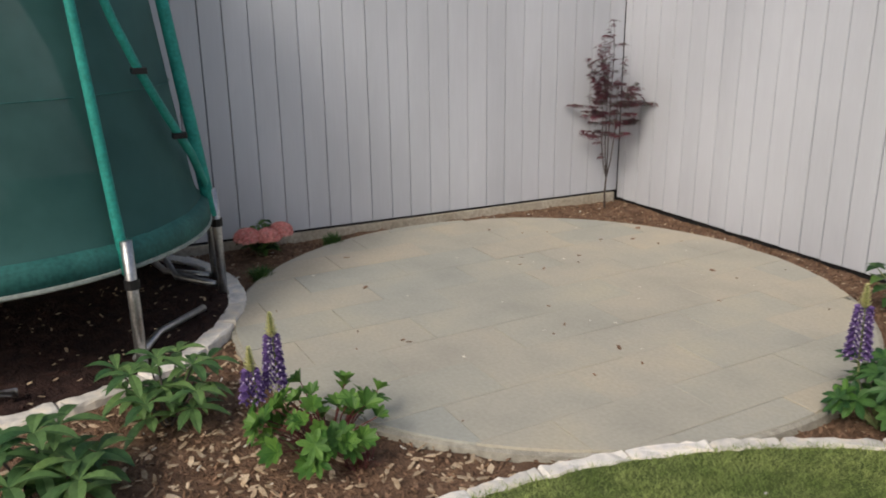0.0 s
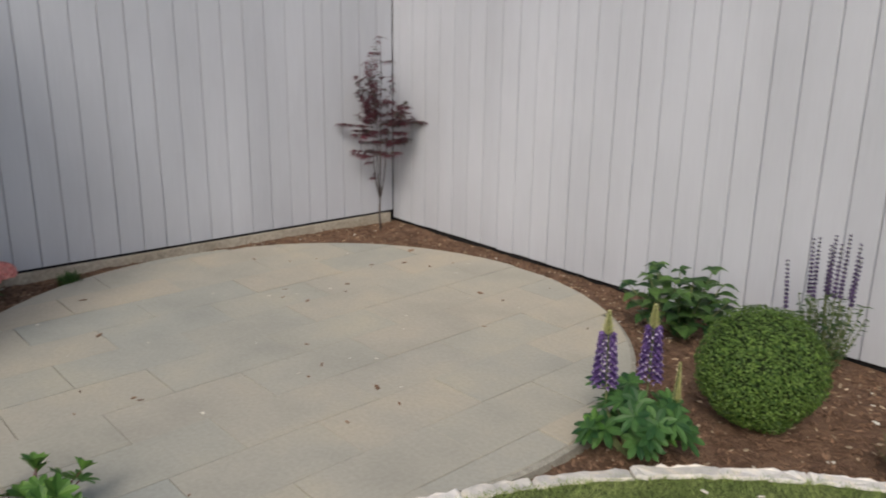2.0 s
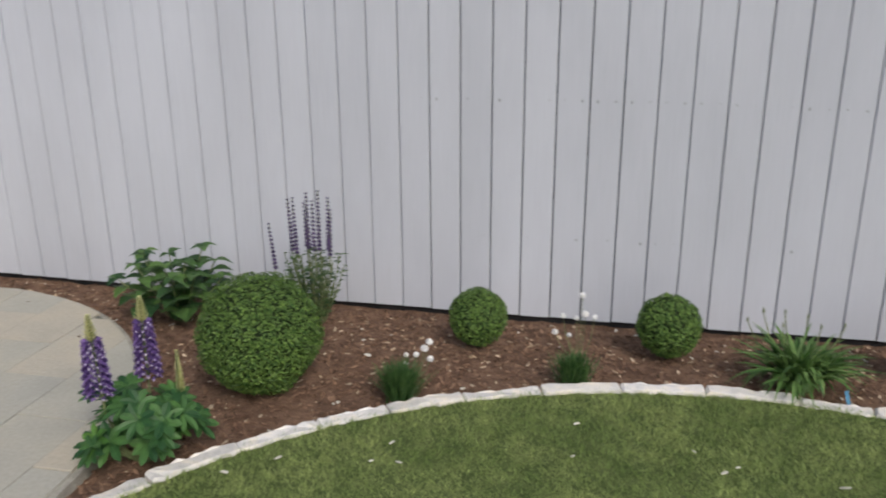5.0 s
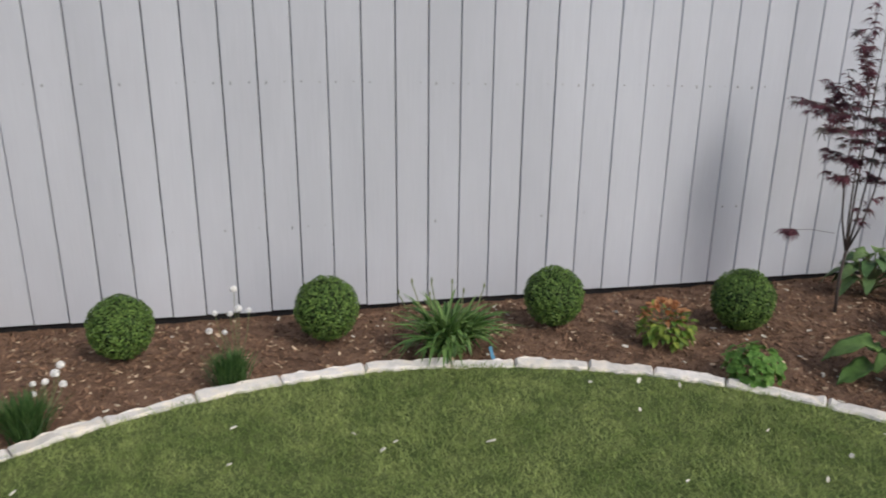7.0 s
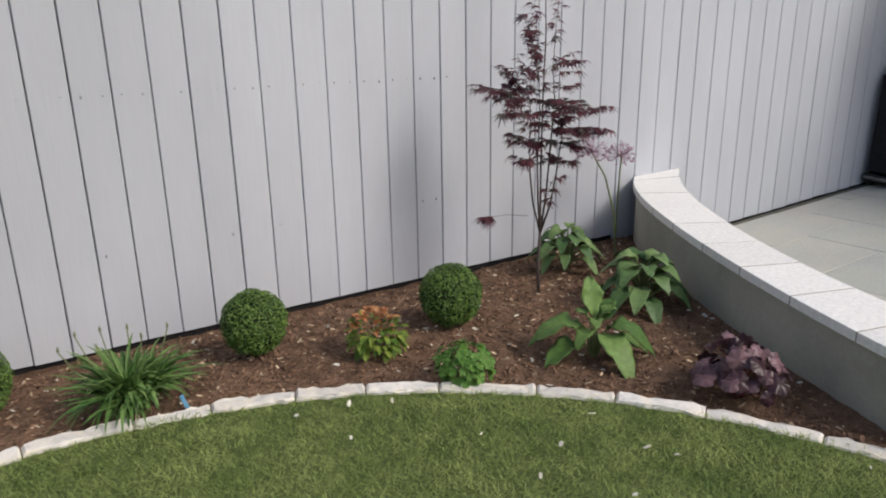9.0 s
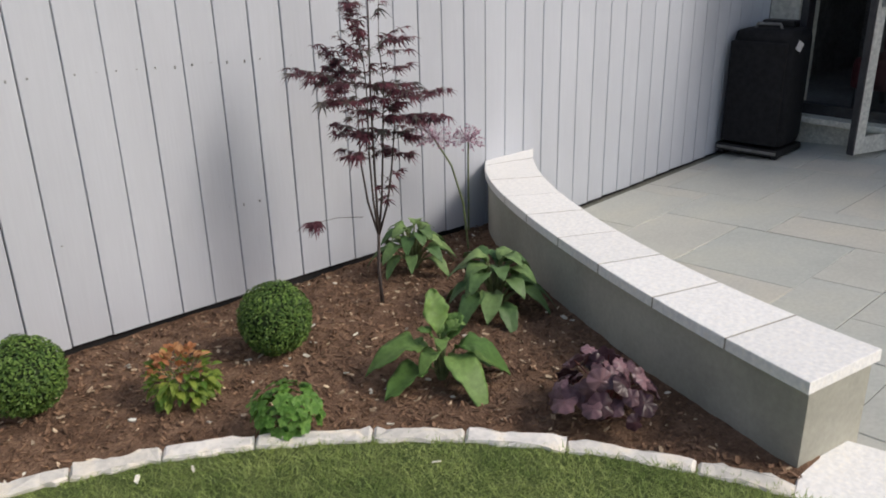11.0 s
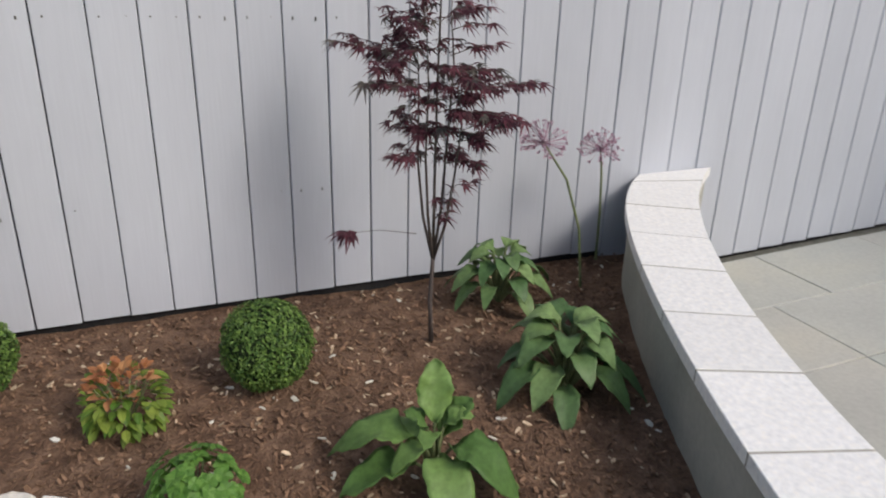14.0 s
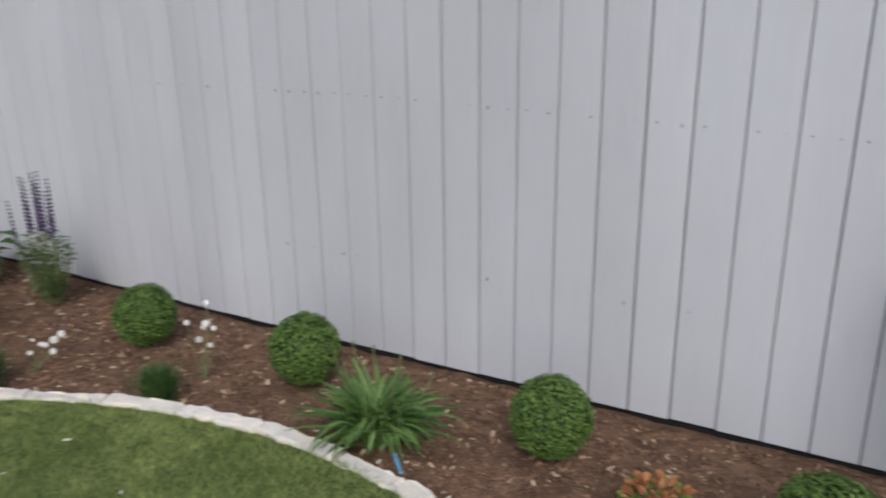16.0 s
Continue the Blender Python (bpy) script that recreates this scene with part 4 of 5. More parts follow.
def salvia(x, y):
    t = thing("salvia", (x, y, BED), "bushy sage with slim violet flower spikes against the wall", "flower")
    stems, L = bmesh.new(), Leaves()
    for i in range(34):
        a, r = i * 2.4, 0.15 * math.sqrt((i + 0.5) / 34)
        z = random.uniform(0.24, 0.41) * (1 - 1.1 * r)
        c = Vector((r * math.cos(a) * 1.1, r * math.sin(a) * 0.75, z))
        tube(stems, [(c.x * 0.3, c.y * 0.3, -0.01), (c.x * 0.8, c.y * 0.8, z * 0.6), c], 0.003, 0.002, 5)
        for k in range(16):
            u = random.uniform(0.08, 1)
            b = random.uniform(0, math.tau)
            p = Vector((c.x * (0.3 + 0.7 * u), c.y * (0.3 + 0.7 * u), z * u))
            s = random.uniform(0.028, 0.05)
            L.blade(p, (math.cos(b), math.sin(b), random.uniform(0.0, 0.8)), (0, 0, 1), s, s * 0.4, 0.25, 0.3, shape=(0.2, 1.0, 0.7, 0.05))
    part("stem", stems, M_STEM, t)
    part("foliage", L.mesh("foliage", M_SAGE), None, t)
    for dx, dy, z0, z1 in ((-0.115, 0.02, 0.34, 0.58), (-0.075, -0.02, 0.34, 0.60), (-0.04, 0.03, 0.36, 0.565), (-0.015, 0.0, 0.36, 0.62), (0.02, -0.02, 0.36, 0.59), (0.045, -0.01, 0.36, 0.635), (0.085, 0.01, 0.36, 0.60), (0.105, -0.02, 0.34, 0.55), (-0.20, -0.02, 0.26, 0.47)):
        bm = bmesh.new()
        tube(bm, [(dx * 0.5, dy, 0.05), (dx * 0.9, dy, z0 * 0.8), (dx, dy, z1)], 0.0028, 0.0012, 5)
        sp = part("flower_spike", bm, M_STEM, t)
        P = Leaves()
        n = int((z1 - z0) / 0.017)
        for j in range(n):
            u = j / (n - 1)
            z = z0 + (z1 - z0) * u
            for k in range(6):
                a = k * math.tau / 6 + j
                P.flake((dx * (0.9 + 0.1 * u) + 0.007 * math.cos(a), dy + 0.007 * math.sin(a), z + random.uniform(-0.002, 0.002)), (math.cos(a), math.sin(a), 0.3), 0.0092 * (1.1 - 0.6 * u), 0.7)
        part("bloom", P.mesh("bloom", M_SALVIA), None, sp, "dark violet florets")


salvia(3.445, -0.33)


def strap_plant(name, x, y, label, count, lo, hi, width, mat, category, lean=0.85, group="", rise=(0.5, 1.4), large=False, fall=1.0):
    """A clump of narrow arching leaves."""
    t = thing(name, (x, y, BED), label, category, group)
    L = Leaves()
    for i in range(count):
        a = random.uniform(0, math.tau)
        le = random.uniform(lo, hi)
        b = Vector((random.gauss(0, 0.018), random.gauss(0, 0.018), 0))
        k = random.uniform(*rise)
        if large:
            L = Leaves()
        L.blade(b, (math.cos(a) * lean, math.sin(a) * lean, k), (0, 0, 1), le, width * random.uniform(0.7, 1.2), fall * random.uniform(0.3, 0.66) * min(1.25, k), 0.5, shape=(0.7, 1.0, 1.0, 0.95, 0.8, 0.5, 0.05))
        if large:
            part("leaf", L.mesh("leaf", mat), None, t)
    if not large:
        tagged(part("leaves", L.mesh("leaves", mat), None, t), kind="stuff")
    return t


day = strap_plant("daylily", 5.54, -0.66, "daylily clump with arching strap leaves beside the kerb", 300, 0.30, 0.46, 0.020, M_DAY, "perennial", 0.85, rise=(0.75, 3.0), large=True)
for dx, dy, h in ((-0.20, 0.05, 0.25), (-0.14, 0.08, 0.28), (-0.06, 0.08, 0.28), (0.03, 0.10, 0.26), (0.06, 0.02, 0.25), (0.16, 0.08, 0.24), (-0.09, -0.04, 0.27)):
    bm = bmesh.new()
    tube(bm, [(dx * 0.2, dy * 0.2, 0.02), (dx * 0.8, dy * 0.8, h * 0.7), (dx, dy, h)], 0.0026, 0.0022, 5)
    lathe(bm, [(0.002, 0), (0.0048, 0.008), (0.002, 0.022)], (dx, dy, h), 6)
    part("bud_stalk", bm, M_STEM, day)
plant_tag = thing("plant_label", (5.70, -0.775, BED), "slim blue plastic plant label stuck among daylily leaves", "plant label")
bm = bmesh.new()
box(bm, -0.007, 0.007, -0.001, 0.001, -0.02, 0.075)
part("strip", bm, M_BLUE, plant_tag, at=pose(0, 0, 0, 0, -18, 15))

for x, y, s in ((4.050, -1.055, 1.0), (4.685, -0.795, 0.85)):
    strap_plant("tuft", x, y, "small tuft of fine dark green blades", int(620 * s), 0.14 * s, 0.22 * s, 0.005, M_TUFT, "perennial", 0.6, "green tufts", (0.7, 3.2), fall=0.35)
for x, y, s in ((0.11, -2.46, 0.75), (0.55, -3.06, 0.75)):
    strap_plant("tuft", x, y, "small soft green tuft beside the patio", int(420 * s), 0.10 * s, 0.17 * s, 0.005, M_TUFT, "perennial", 0.7, "green tufts", (0.5, 2.4), fall=0.45)


def thrift(x, y, heads):
    t = thing("thrift", (x, y, BED), "thrift with white pompon flowers on thin stalks", "flower", "white thrift")
    for dx, dy, h, r in heads:
        bm = bmesh.new()
        tube(bm, [(dx * 0.2, dy * 0.2, 0), (dx * 0.8, dy * 0.8, h * 0.6), (dx, dy, h)], 0.0016, 0.0012, 5)
        st = part("stalk", bm, M_STEM, t)
        P = Leaves()
        r *= 0.88
        for _ in range(80):
            d = rnd_dir(-0.5, 1)
            P.flake(Vector((dx, dy, h)) + d * r, d, 0.0055, 0.9)
        part("pompon", P.mesh("pompon", M_FLOWER), None, st, "white pompon flower")


thrift(4.70, -0.60, [(0.0, 0.06, 0.29, 0.014), (0.015, 0.03, 0.22, 0.015), (-0.075, 0.02, 0.21, 0.011), (0.055, 0.03, 0.21, 0.010), (-0.02, 0.05, 0.19, 0.010), (-0.11, 0.10, 0.10, 0.014), (-0.05, 0.10, 0.09, 0.010)])
thrift(4.06, -0.90, [(0.02, 0.13, 0.10, 0.017), (0.05, 0.10, 0.07, 0.014), (-0.01, 0.11, 0.08, 0.012), (-0.04, 0.06, 0.06, 0.010), (0.035, 0.155, 0.12, 0.015), (-0.055, 0.12, 0.07, 0.010)])


def mound(name, x, y, label, r, h, count, mats, leaf, category="perennial"):
    """A low mound of small leaves; mats: (material, part name, share, height from)."""
    t = thing(name, (x, y, BED), label, category)
    stems = bmesh.new()
    for i in range(12):
        a = i * 2.4
        tube(stems, [(0, 0, -0.01), (r * 0.5 * math.cos(a), r * 0.5 * math.sin(a), h * 0.5), (r * 0.75 * math.cos(a), r * 0.75 * math.sin(a), h * 0.75)], 0.003, 0.0015, 5)
    part("stem", stems, M_STEM, t)
    for mat, nm, share, zlo, zhi in mats:
        L = Leaves()
        for _ in range(int(count * share)):
            d = rnd_dir(zlo, zhi)
            k = random.uniform(0.75, 1.05)
            p = Vector((d.x * r * k, d.y * r * k, h * 0.45 + d.z * h * 0.55 * k))
            p.z = max(0.012, p.z)
            s = leaf * random.uniform(0.7, 1.2)
            o = d + rnd_dir() * 0.6
            L.blade(p, o, (0, 0, 1), s, s * 0.62, 0.3, 0.3, shape=(0.2, 1.0, 0.9, 0.1))
        part(nm, L.mesh(nm, mat), None, t)


mound("spirea", 6.455, -0.72, "small spirea with orange young leaves over green ones", 0.095, 0.175, 330, ((M_SPIREA, "green_foliage", 0.60, -0.6, 0.55), (M_ORANGE, "orange_foliage", 0.24, 0.4, 1.0)), 0.036, "shrub")
def columbine(x, y):
    t = thing("columbine", (x, y, BED), "fresh green low mound of lobed leaves by the kerb", "perennial")
    stems, L = bmesh.new(), Leaves()
    for i in range(120):
        d = rnd_dir(-0.35, 1.0)
        k = random.uniform(0.7, 1.05)
        c = Vector((d.x * 0.105 * k, d.y * 0.105 * k, 0.075 + d.z * 0.095 * k))
        c.z = max(0.015, c.z)
        if i % 3 == 0:
            tube(stems, [(c.x * 0.1, c.y * 0.1, -0.01), (c.x * 0.5, c.y * 0.5, c.z * 0.6), c], 0.0022, 0.0014, 5)
        palm_leaf(L, c, d + Vector((0, 0, 0.7)) + rnd_dir() * 0.4, random.uniform(0.015, 0.026), 5, start=random.uniform(0, 6), asp=0.85, cup=0.15)
    part("stem", stems, M_STEM, t)
    part("foliage", L.mesh("foliage", M_LIME), None, t)


columbine(6.605, -1.14)


def broad_leaf(name, base, ang, lift, length, width, droop, mat, pleat, ruffle):
    """A broad leaf with a sunken rib, side veins and a wavy margin."""
    a = radians(ang)
    way = Vector((math.cos(a), math.sin(a), lift)).normalized()
    side = way.cross(Vector((0, 0, 1))).normalized()
    up = side.cross(way)
    rows, cols, v, f = 18, 4, [], []
    phase = random.uniform(0, 6)
    bend = random.uniform(-0.10, 0.10)
    for i in range(rows + 1):
        u = i / rows
        w = width * 0.5 * max(0.035, math.sin(math.pi * min(1.0, u * 0.975 + 0.02) ** 0.92) ** 0.68 * (0.55 + 0.45 * min(1.0, u / 0.3)))
        mid = Vector(base) + way * (length * u) - Vector((0, 0, 1)) * (droop * length * u * u) + side * (bend * length * u * u)
        for c in range(-cols, cols + 1):
            q = c / cols
            vein = math.sin((u * 9 + abs(q) * -2.2) * math.tau * 0.5) if pleat == "side" else math.cos(abs(q) * math.tau * 2)
            h = 0.30 * w * abs(q) ** 1.2 + 0.050 * width * vein * min(1, abs(q) * 3) * (1 - 0.4 * u) + ruffle * width * q * q * math.sin(u * 13 + phase + (2.1 if q > 0 else 0))
            v.append(tuple(mid + side * (w * q * (1 + 0.05 * math.sin(u * 31 + phase) * abs(q))) + up * h))
    n = 2 * cols + 1
    for i in range(rows):
        for c in range(2 * cols):
            k = i * n + c
            f.append((k, k + 1, k + n + 1, k + n))
    return mesh_from(name, v, f, mat, True)


def big_leaf_plant(name, x, y, label, leaves, mat, width=0.45, category="perennial", scale=1.08, fall=1.0, pleat="side", ruffle=0.05):
    """Broad leaves on stalks: (angle, reach, height of the leaf's base, length, droop, lift)."""
    t = thing(name, (x, y, BED), label, category)
    stems = bmesh.new()
    for ang, reach, z, length, droop, lift in leaves:
        a = radians(ang)
        c = Vector((reach * math.cos(a), reach * math.sin(a), z))
        tube(stems, [(0.008 * math.cos(a), 0.008 * math.sin(a), -0.01), (c.x * 0.55, c.y * 0.55, z * 0.7), c], 0.006, 0.004, 6)
        length *= scale
        lf = part("leaf", broad_leaf("leaf", c, ang, lift, length, length * width * random.uniform(0.92, 1.08), droop * fall, mat, pleat, ruffle), None, t)
        so = lf.modifiers.new("thick", "SOLIDIFY")
        so.thickness = 0.0012
    part("stalk", stems, M_STEM, t)


big_leaf_plant("foxglove", 7.165, -1.205, "young foxglove rosette of broad soft green leaves", [
    (75, 0.015, 0.16, 0.18, 0.15, 2.4), (10, 0.02, 0.12, 0.16, 0.30, 1.6), (158, 0.05, 0.12, 0.25, 0.75, 0.60), (178, 0.05, 0.06, 0.20, 0.55, 0.30), (200, 0.03, 0.11, 0.13, 0.9, 0.8),
    (262, 0.04, 0.10, 0.23, 1.05, 0.50), (305, 0.05, 0.12, 0.22, 0.95, 0.65), (325, 0.05, 0.06, 0.18, 0.7, 0.35), (150, 0.02, 0.15, 0.11, 0.5, 1.5), (235, 0.02, 0.15, 0.10, 0.8, 1.2), (340, 0.02, 0.16, 0.12, 0.6, 1.3), (40, 0.02, 0.13, 0.14, 0.4, 1.5), (110, 0.04, 0.08, 0.15, 0.5, 0.6)], M_FOX, 0.52, scale=1.0, ruffle=0.09)
def fountain(n, low, high, length, seed):
    """Leaf poses of a hosta clump, the inner ones upright and arching, the outer ones low."""
    rng, out = random.Random(seed), []
    for i in range(n):
        k = (i + 0.5) / n
        out.append((i * 137.5 + rng.uniform(-14, 14), 0.025 + 0.085 * k + rng.uniform(-0.01, 0.01), high + (low - high) * k ** 1.3 + rng.uniform(-0.02, 0.02), length * rng.uniform(0.8, 1.15), 0.75 + 0.25 * k, 1.05 - 0.75 * k + rng.uniform(-0.1, 0.1)))
    return out


big_leaf_plant("hosta", 7.67, -0.95, "hosta with broad grey-green leaves beside the seat wall", fountain(30, 0.06, 0.225, 0.13, 41), M_HOSTA, 0.58, pleat="rib", ruffle=0.06)
big_leaf_plant("hosta", 7.735, -0.35, "hosta with fresh green leaves at the wall's foot", fountain(28, 0.05, 0.18, 0.115, 43), M_HOSTA, 0.54, pleat="rib", ruffle=0.06)


def heuchera(x, y):
    t = thing("heuchera", (x, y, BED), "heuchera with ruffled wine-dark leaves", "perennial")
    stems, L = bmesh.new(), Leaves()
    for i in range(44):
        a = i * 2.4 + random.uniform(-0.4, 0.4)
        r = 0.165 * math.sqrt((i + 0.5) / 44)
        z = 0.04 + 0.175 * (1 - (r / 0.2) ** 2) * random.uniform(0.45, 1.15)
        c = Vector((r * math.cos(a), r * math.sin(a), z))
        tube(stems, [(0, 0, -0.01), (c.x * 0.5, c.y * 0.5, z * 0.75), c], 0.0028, 0.002, 5)
        up = (Vector((c.x * 3, c.y * 3 - 0.1, 0.42)) + rnd_dir() * 0.34).normalized()
        u = up.cross(Vector((0.1, 0.2, 0.97))).normalized()
        w = up.cross(u)
        L = Leaves()
        s, m, ph = random.uniform(0.026, 0.046), 28, random.uniform(0, 6)
        L.v.append(tuple(c))
        for k, share in enumerate((0.5, 1.0)):
            for q in range(m):
                g = q * math.tau / m
                notch = 0.35 * math.exp(-((g - math.pi) / 0.28) ** 2)
                rr = s * share * (1 + share * 0.06 * math.cos(7 * g + ph) - notch * share)
                wave = 0.11 * s * math.sin(7 * g + ph + 1) * share ** 4 + 0.10 * s * math.sin(3 * g + ph) * share
                L.v.append(tuple(c + (u * math.cos(g) + w * math.sin(g)) * rr + up * (wave + 0.10 * s * (1 - 2 * (share - 0.5) ** 2) - 0.25 * s * share ** 2)))
        L.f += [(0, 1 + q, 1 + (q + 1) % m) for q in range(m)]
        L.f += [(1 + q, 1 + m + q, 1 + m + (q + 1) % m, 1 + (q + 1) % m) for q in range(m)]
        part("leaf", L.mesh("leaf", M_HEUCH, True), None, t)
    part("stem", stems, M_REDSTEM, t)


heuchera(7.37, -1.73)


def allium(x, y, hx, hy, hz, r):
    t = thing("allium", (x, y, BED), "faded pink allium globe on a tall bare stalk", "flower", "alliums")
    bm = bmesh.new()
    dx, dy = hx - x, hy - y
    tube(bm, [(0, 0, -0.01), (dx * 0.15, dy * 0.15, (hz) * 0.4), (dx * 0.5, dy * 0.5, hz * 0.75), (dx, dy, hz)], 0.0055, 0.0038, 7)
    part("stalk", bm, M_STEM, t)
    P = Leaves()
    pins = bmesh.new()
    for _ in range(95):
        d = rnd_dir(-0.45, 1)
        rr = r * random.uniform(0.78, 1.05)
        tube(pins, [(dx, dy, hz), Vector((dx, dy, hz)) + d * rr], 0.0007, 0.0007, 3)
        p = Vector((dx, dy, hz)) + d * rr
        for k in range(5):
            q = rnd_dir()
            P.blade(p, (d + q * 0.9), d, 0.013, 0.0045, 0, 0.2, shape=(0.4, 1.0, 0.1))
    part("pedicels", pins, M_ALLIUM, t)
    part("bloom", P.mesh("bloom", M_ALLIUM), None, t, "faded pink starry florets")


allium(8.08, -0.345, 7.868, -0.356, 0.578, 0.078)
allium(8.27, -0.14, 8.15, -0.275, 0.505, 0.072)


def maple(x, y, label, fork, stems, tiers, seed, leafsize, extra, turn):
    """A slim young Japanese maple: one stem, a fork, upright limbs and flat tiers of fingered leaves.
    tiers: (height, reach left, reach right, twigs)."""
    rng = random.Random(seed)
    t = thing("japanese_maple", (x, y, BED), label, "tree")
    t.rotation_euler = (0, 0, radians(turn))
    bm = bmesh.new()
    tube(bm, [(0.004, 0, -0.03), (-0.004, 0.003, fork * 0.5), (0.003, 0, fork)], 0.0085, 0.0065, 8)
    part("trunk", bm, M_BARK, t, smooth=True)
    for sx, sy, h in stems:
        bm = bmesh.new()
        tube(bm, [(0.003, 0, fork - 0.01), (sx * 0.6, sy * 0.6, fork + (h - fork) * 0.22), (sx * 0.95, sy, fork + (h - fork) * 0.5), (sx * 1.1 + 0.008, sy, fork + (h - fork) * 0.8), (sx, sy * 1.1, h)], 0.0052, 0.0018, 7)
        part("limb", bm, M_BARK, t, smooth=True)
    L, G = Leaves(), Leaves()
    twigs = bmesh.new()

    def hand(p, out, pale):
        s = leafsize * rng.uniform(0.7, 1.15)
        n, face = 7, (Vector((0, 0, 1)) + Vector((rng.gauss(0, 0.28), rng.gauss(0, 0.28) - 0.18, 0))).normalized()
        o = Vector(out)
        o = (o - face * o.dot(face)).normalized()
        sd = face.cross(o)
        for i in range(n):
            g = radians(-105 + 210 * i / (n - 1))
            ln = s * (1 - 0.45 * abs(i - 3) / 3)
            (G if pale else L).blade(p, o * math.cos(g) + sd * math.sin(g), face, ln, s * 0.165, 0.42, 0.2, shape=(0.25, 1.0, 0.55, 0.05))

    for z, left, right, n in tiers:
        for i in range(n if n < 5 else int(n * 1.6)):
            side_room = rng.random() * (left + right) < left
            reach = (-left if side_room else right) * (1.0 if n == 1 else rng.uniform(0.02, 0.45) if n > 4 and i % 2 else rng.uniform(0.25, 1.0))
            dy = rng.uniform(-0.5, 0.5) * min(0.26, abs(reach) + 0.12)
            sx, sy, h = min(stems, key=lambda s: abs(s[0] - reach * 0.3) + rng.random() * 0.03)
            zz = z + rng.uniform(-0.018, 0.018) + 0.02
            a = Vector((sx, sy, min(h, zz - 0.02)))
            b = Vector((reach, dy, zz))
            tube(twigs, [a, (a + b) / 2 + Vector((0, 0, 0.012)), b], 0.0016, 0.0009, 4)
            m = max(2, int((b - a).length / 0.020))
            for k in range(m):
                u = (0.84 + 0.16 * (k + 1) / m) if n == 1 else (0.05 if i % 2 else 0.30) + (0.95 if i % 2 else 0.70) * (k + 1) / m
                p = a.lerp(b, u) + Vector((rng.gauss(0, 0.012), rng.gauss(0, 0.012), 0.012 - 0.010 * u))
                w = (b - a).normalized() + Vector((rng.gauss(0, 0.6), rng.gauss(0, 0.6), -0.1))
                hand(p, w, rng.random() < extra)
    part("twig", twigs, M_BARK, t)
    part("foliage", L.mesh("foliage", M_MAPLE), None, t, "dark red fingered leaves")
    if G.v:
        part("weathered_foliage", G.mesh("weathered_foliage", M_MAPLE_PALE), None, t, "greyed older leaves")


maple(7.39, -0.56, "young red Japanese maple with airy tiers of leaves", 0.30,
      [(-0.055, 0.01, 0.90), (-0.02, -0.03, 0.98), (0.0, 0.02, 1.40), (0.04, 0.0, 1.05), (0.07, -0.02, 0.85)],
      [(0.36, 0.26, 0.0, 1), (0.43, 0.0, 0.10, 2), (0.50, 0.0, 0.09, 2), (0.62, 0.14, 0.17, 7), (0.70, 0.24, 0.22, 10), (0.77, 0.21, 0.28, 11), (0.83, 0.32, 0.36, 11), (0.88, 0.25, 0.24, 11), (0.94, 0.32, 0.19, 9), (1.00, 0.20, 0.16, 6), (1.06, 0.12, 0.15, 4), (1.16, 0.08, 0.11, 2), (1.25, 0.09, 0.11, 2), (1.33, 0.06, 0.06, 2), (1.40, 0.06, 0.05, 2)], 4, 0.050, 0.12, -34)
maple(0.20, -0.285, "young dark red Japanese maple in the wall corner", 0.24,
      [(-0.045, 0.0, 0.75), (-0.02, -0.02, 0.80), (0.01, 0.01, 1.36), (0.05, 0.0, 0.86)],
      [(0.40, 0.10, 0.0, 2), (0.50, 0.09, 0.0, 1), (0.56, 0.18, 0.14, 9), (0.63, 0.17, 0.22, 11), (0.70, 0.25, 0.20, 13), (0.77, 0.30, 0.40, 14), (0.83, 0.17, 0.22, 11), (0.90, 0.12, 0.25, 7), (1.00, 0.17, 0.08, 4), (1.09, 0.16, 0.10, 4), (1.18, 0.16, 0.13, 4), (1.26, 0.06, 0.10, 2), (1.35, 0.05, 0.03, 2)], 9, 0.050, 0.22, 58)


# ---------------------------------------------------------------- litter
def chip_mesh(name, spots, mat, lo, hi, thick, seed, flat=0.5):
    """Small splinters lying about, one mesh."""
    rng = random.Random(seed)
    v, f = [], []
    for x, y, z in spots:
        a, tilt = rng.uniform(0, math.tau), rng.gauss(0, flat)
        ln, w = rng.uniform(lo, hi), rng.uniform(0.25, 0.55)
        u = Vector((math.cos(a) * math.cos(tilt), math.sin(a) * math.cos(tilt), math.sin(tilt)))
        s = Vector((-math.sin(a), math.cos(a), rng.gauss(0, 0.25))).normalized()
        n = u.cross(s)
        c = Vector((x, y, z + abs(math.sin(tilt)) * ln * 0.4 + thick * 0.5))
        k = len(v)
        for su, ss in ((-1, -0.6), (-0.5, 0.9), (0.8, 1.0), (1.0, -0.4), (0.2, -1.0)):
            p = c + u * (su * ln / 2) + s * (ss * ln * w / 2)
            v += [tuple(p + n * thick / 2), tuple(p - n * thick / 2)]
        f.append(tuple(k + 2 * i for i in range(5)))
        f += [(k + 2 * i, k + 2 * i + 1, k + 2 * ((i + 1) % 5) + 1, k + 2 * ((i + 1) % 5)) for i in range(5)]
    return mesh_from(name, v, f, mat)


def in_bed(x, y):
    return (dist((x, y), PATIO) > PATIO_R + 0.01 and dist((x, y), LAWN) > LAWN_R + 0.01 and dist((x, y), TRAMP) > TRAMP_R + 0.08
            and x > w1_x(y) + 0.03 and y < -0.01 and x < seat_x(y) - 0.005)


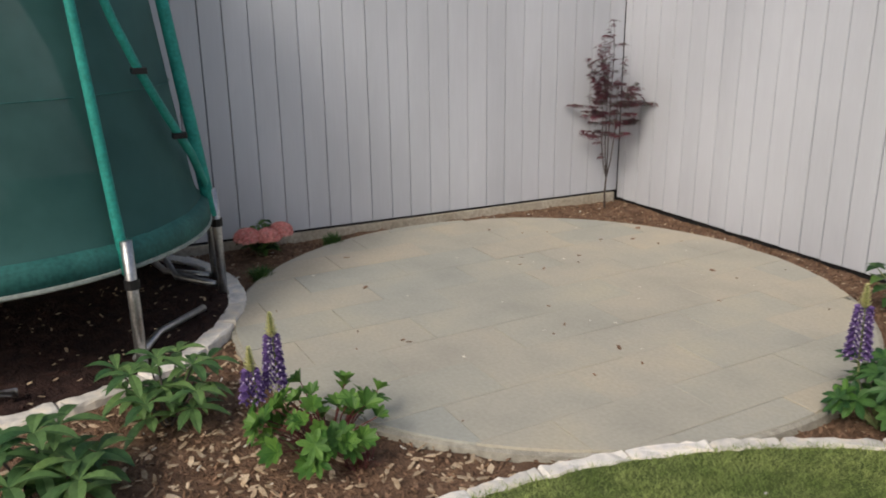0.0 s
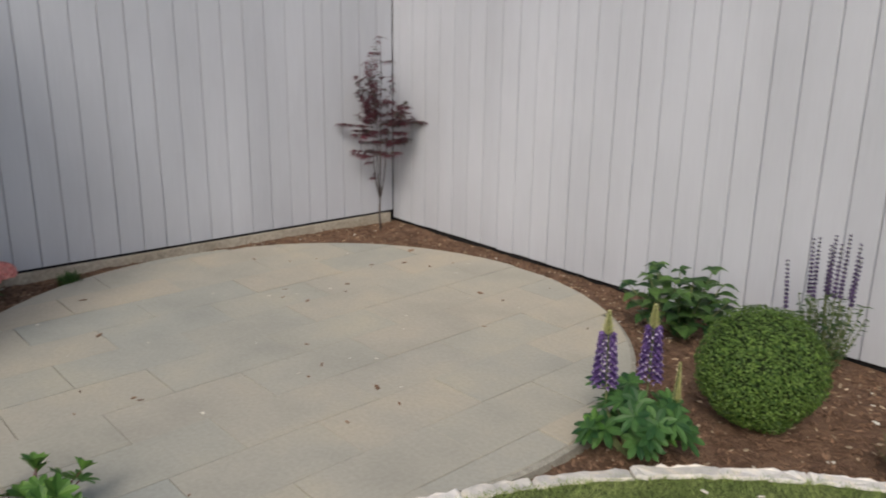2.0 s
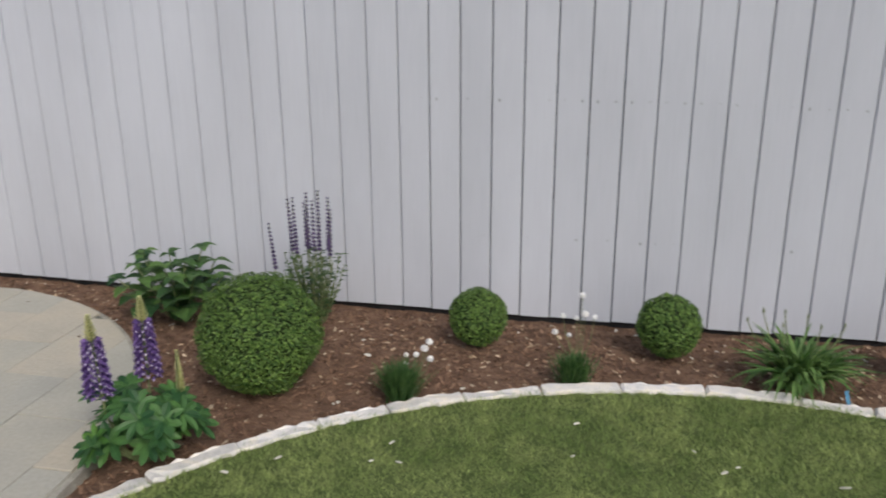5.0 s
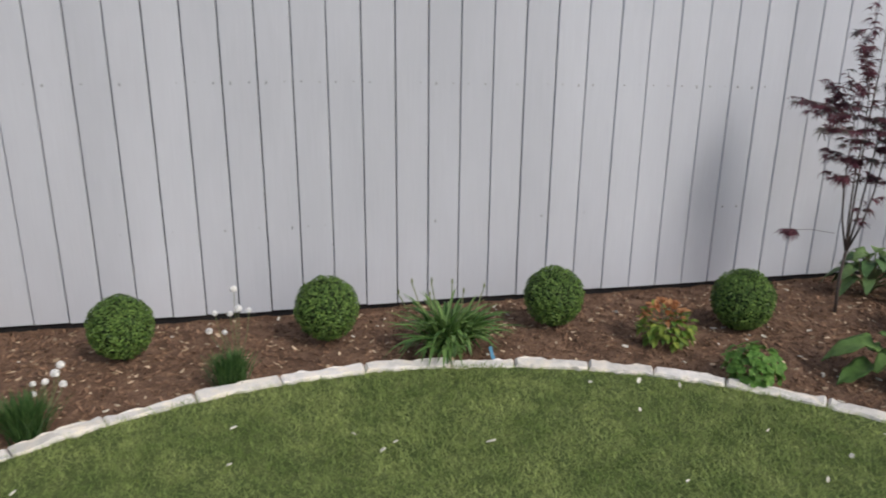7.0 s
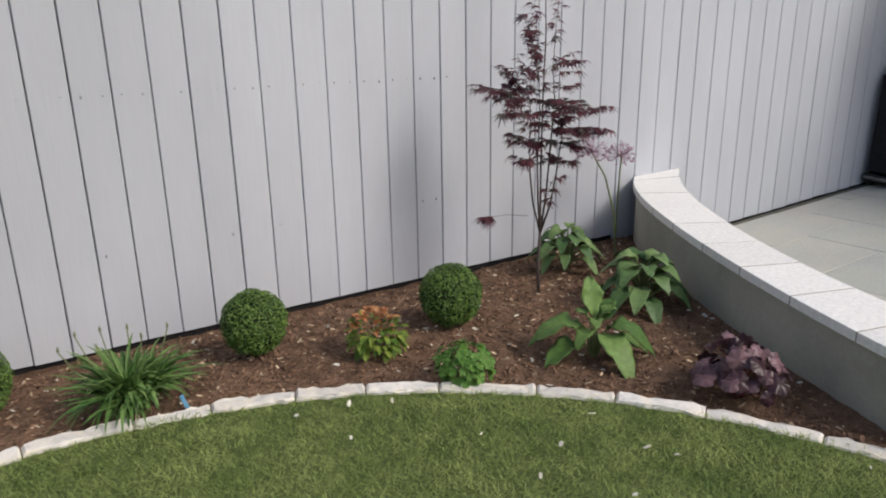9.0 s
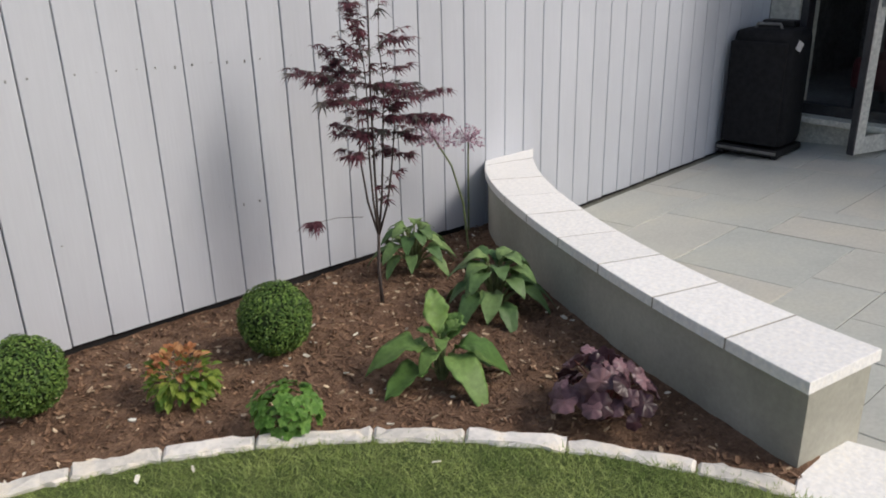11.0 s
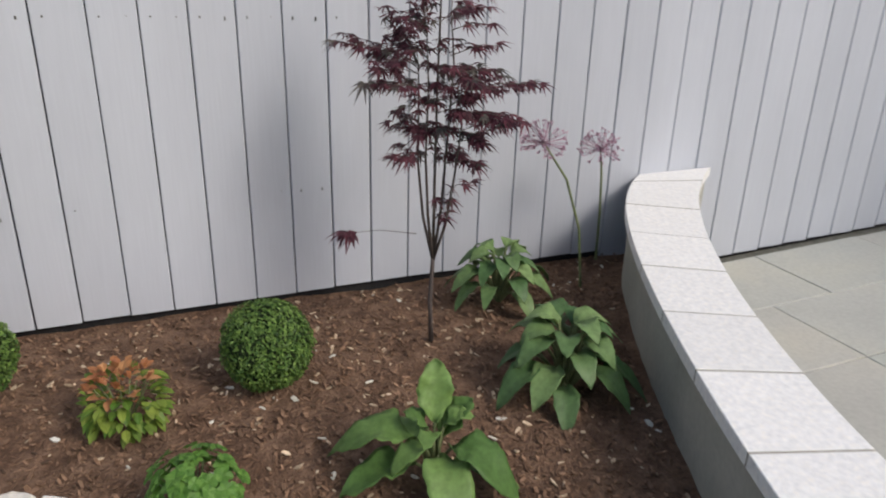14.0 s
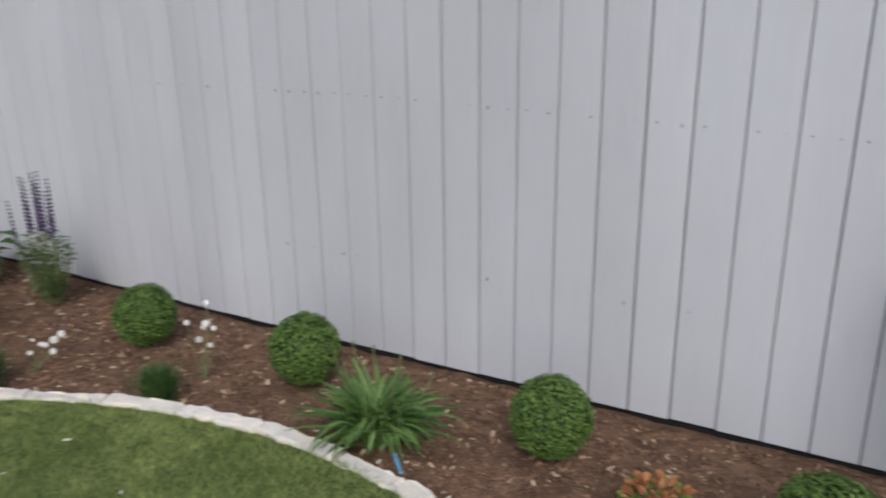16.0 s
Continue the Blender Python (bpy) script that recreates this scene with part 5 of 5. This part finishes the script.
def bed_spots(n, seed, x0=-0.3, x1=8.7, y0=-4.7, y1=0.0):
    rng, out = random.Random(seed), []
    while len(out) < n:
        x, y = rng.uniform(x0, x1), rng.uniform(y0, y1)
        if in_bed(x, y) and (y > -2.5 or x < 3.1):
            out.append((x, y, ground_z(x, y)))
    return out


def disc_spots(n, seed, c, r, z, test=lambda x, y: True):
    rng, out = random.Random(seed), []
    while len(out) < n:
        q, a = r * math.sqrt(rng.random()), rng.uniform(0, math.tau)
        x, y = c[0] + q * math.cos(a), c[1] + q * math.sin(a)
        if test(x, y):
            out.append((x, y, z))
    return out


def litter(name, me, label):
    tagged(new(name, me), label, "litter", kind="stuff")


litter("bark_chips", chip_mesh("bark_chips", bed_spots(17000, 21), M_CHIP, 0.007, 0.027, 0.0035, 31), "scattered brown bark chips on the beds")
litter("wood_chips", chip_mesh("wood_chips", bed_spots(1500, 22), M_PALE, 0.007, 0.030, 0.003, 32, 0.3), "pale wood chips among the bark mulch")
litter("wood_chips", chip_mesh("wood_chips", bed_spots(620, 26, 1.0, 3.1, -4.6, -2.9), M_PALE, 0.016, 0.052, 0.003, 36, 0.3), "pale wood chips beside the trampoline bed")
litter("bleached_chips", chip_mesh("bleached_chips", bed_spots(160, 23), M_WHITE, 0.012, 0.032, 0.004, 33, 0.3), "a few bleached petals and chips on the mulch")
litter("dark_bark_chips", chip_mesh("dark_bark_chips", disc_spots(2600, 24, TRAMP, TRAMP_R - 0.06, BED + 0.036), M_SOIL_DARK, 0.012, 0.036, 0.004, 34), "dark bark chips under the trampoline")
litter("pale_chips", chip_mesh("pale_chips", disc_spots(240, 25, TRAMP, TRAMP_R - 0.06, BED + 0.04), M_PALE, 0.010, 0.028, 0.003, 35, 0.3), "pale chips on the dark mulch")
litter("fallen_petals", chip_mesh("fallen_petals", disc_spots(75, 27, LAWN, LAWN_R - 0.15, 0.024, lambda x, y: y > -3.1), M_WHITE, 0.012, 0.032, 0.003, 37, 0.2), "pale fallen petals lying on the grass")
litter("patio_crumbs", chip_mesh("patio_crumbs", disc_spots(22, 28, PATIO, PATIO_R - 0.1, 0.002), M_WHITE, 0.008, 0.022, 0.002, 38, 0.1), "tiny pale crumbs on the patio")
litter("patio_leaf_bits", chip_mesh("patio_leaf_bits", disc_spots(34, 29, PATIO, PATIO_R - 0.1, 0.002), M_CHIP, 0.012, 0.040, 0.003, 39, 0.15), "small dry brown leaf bits on the patio")
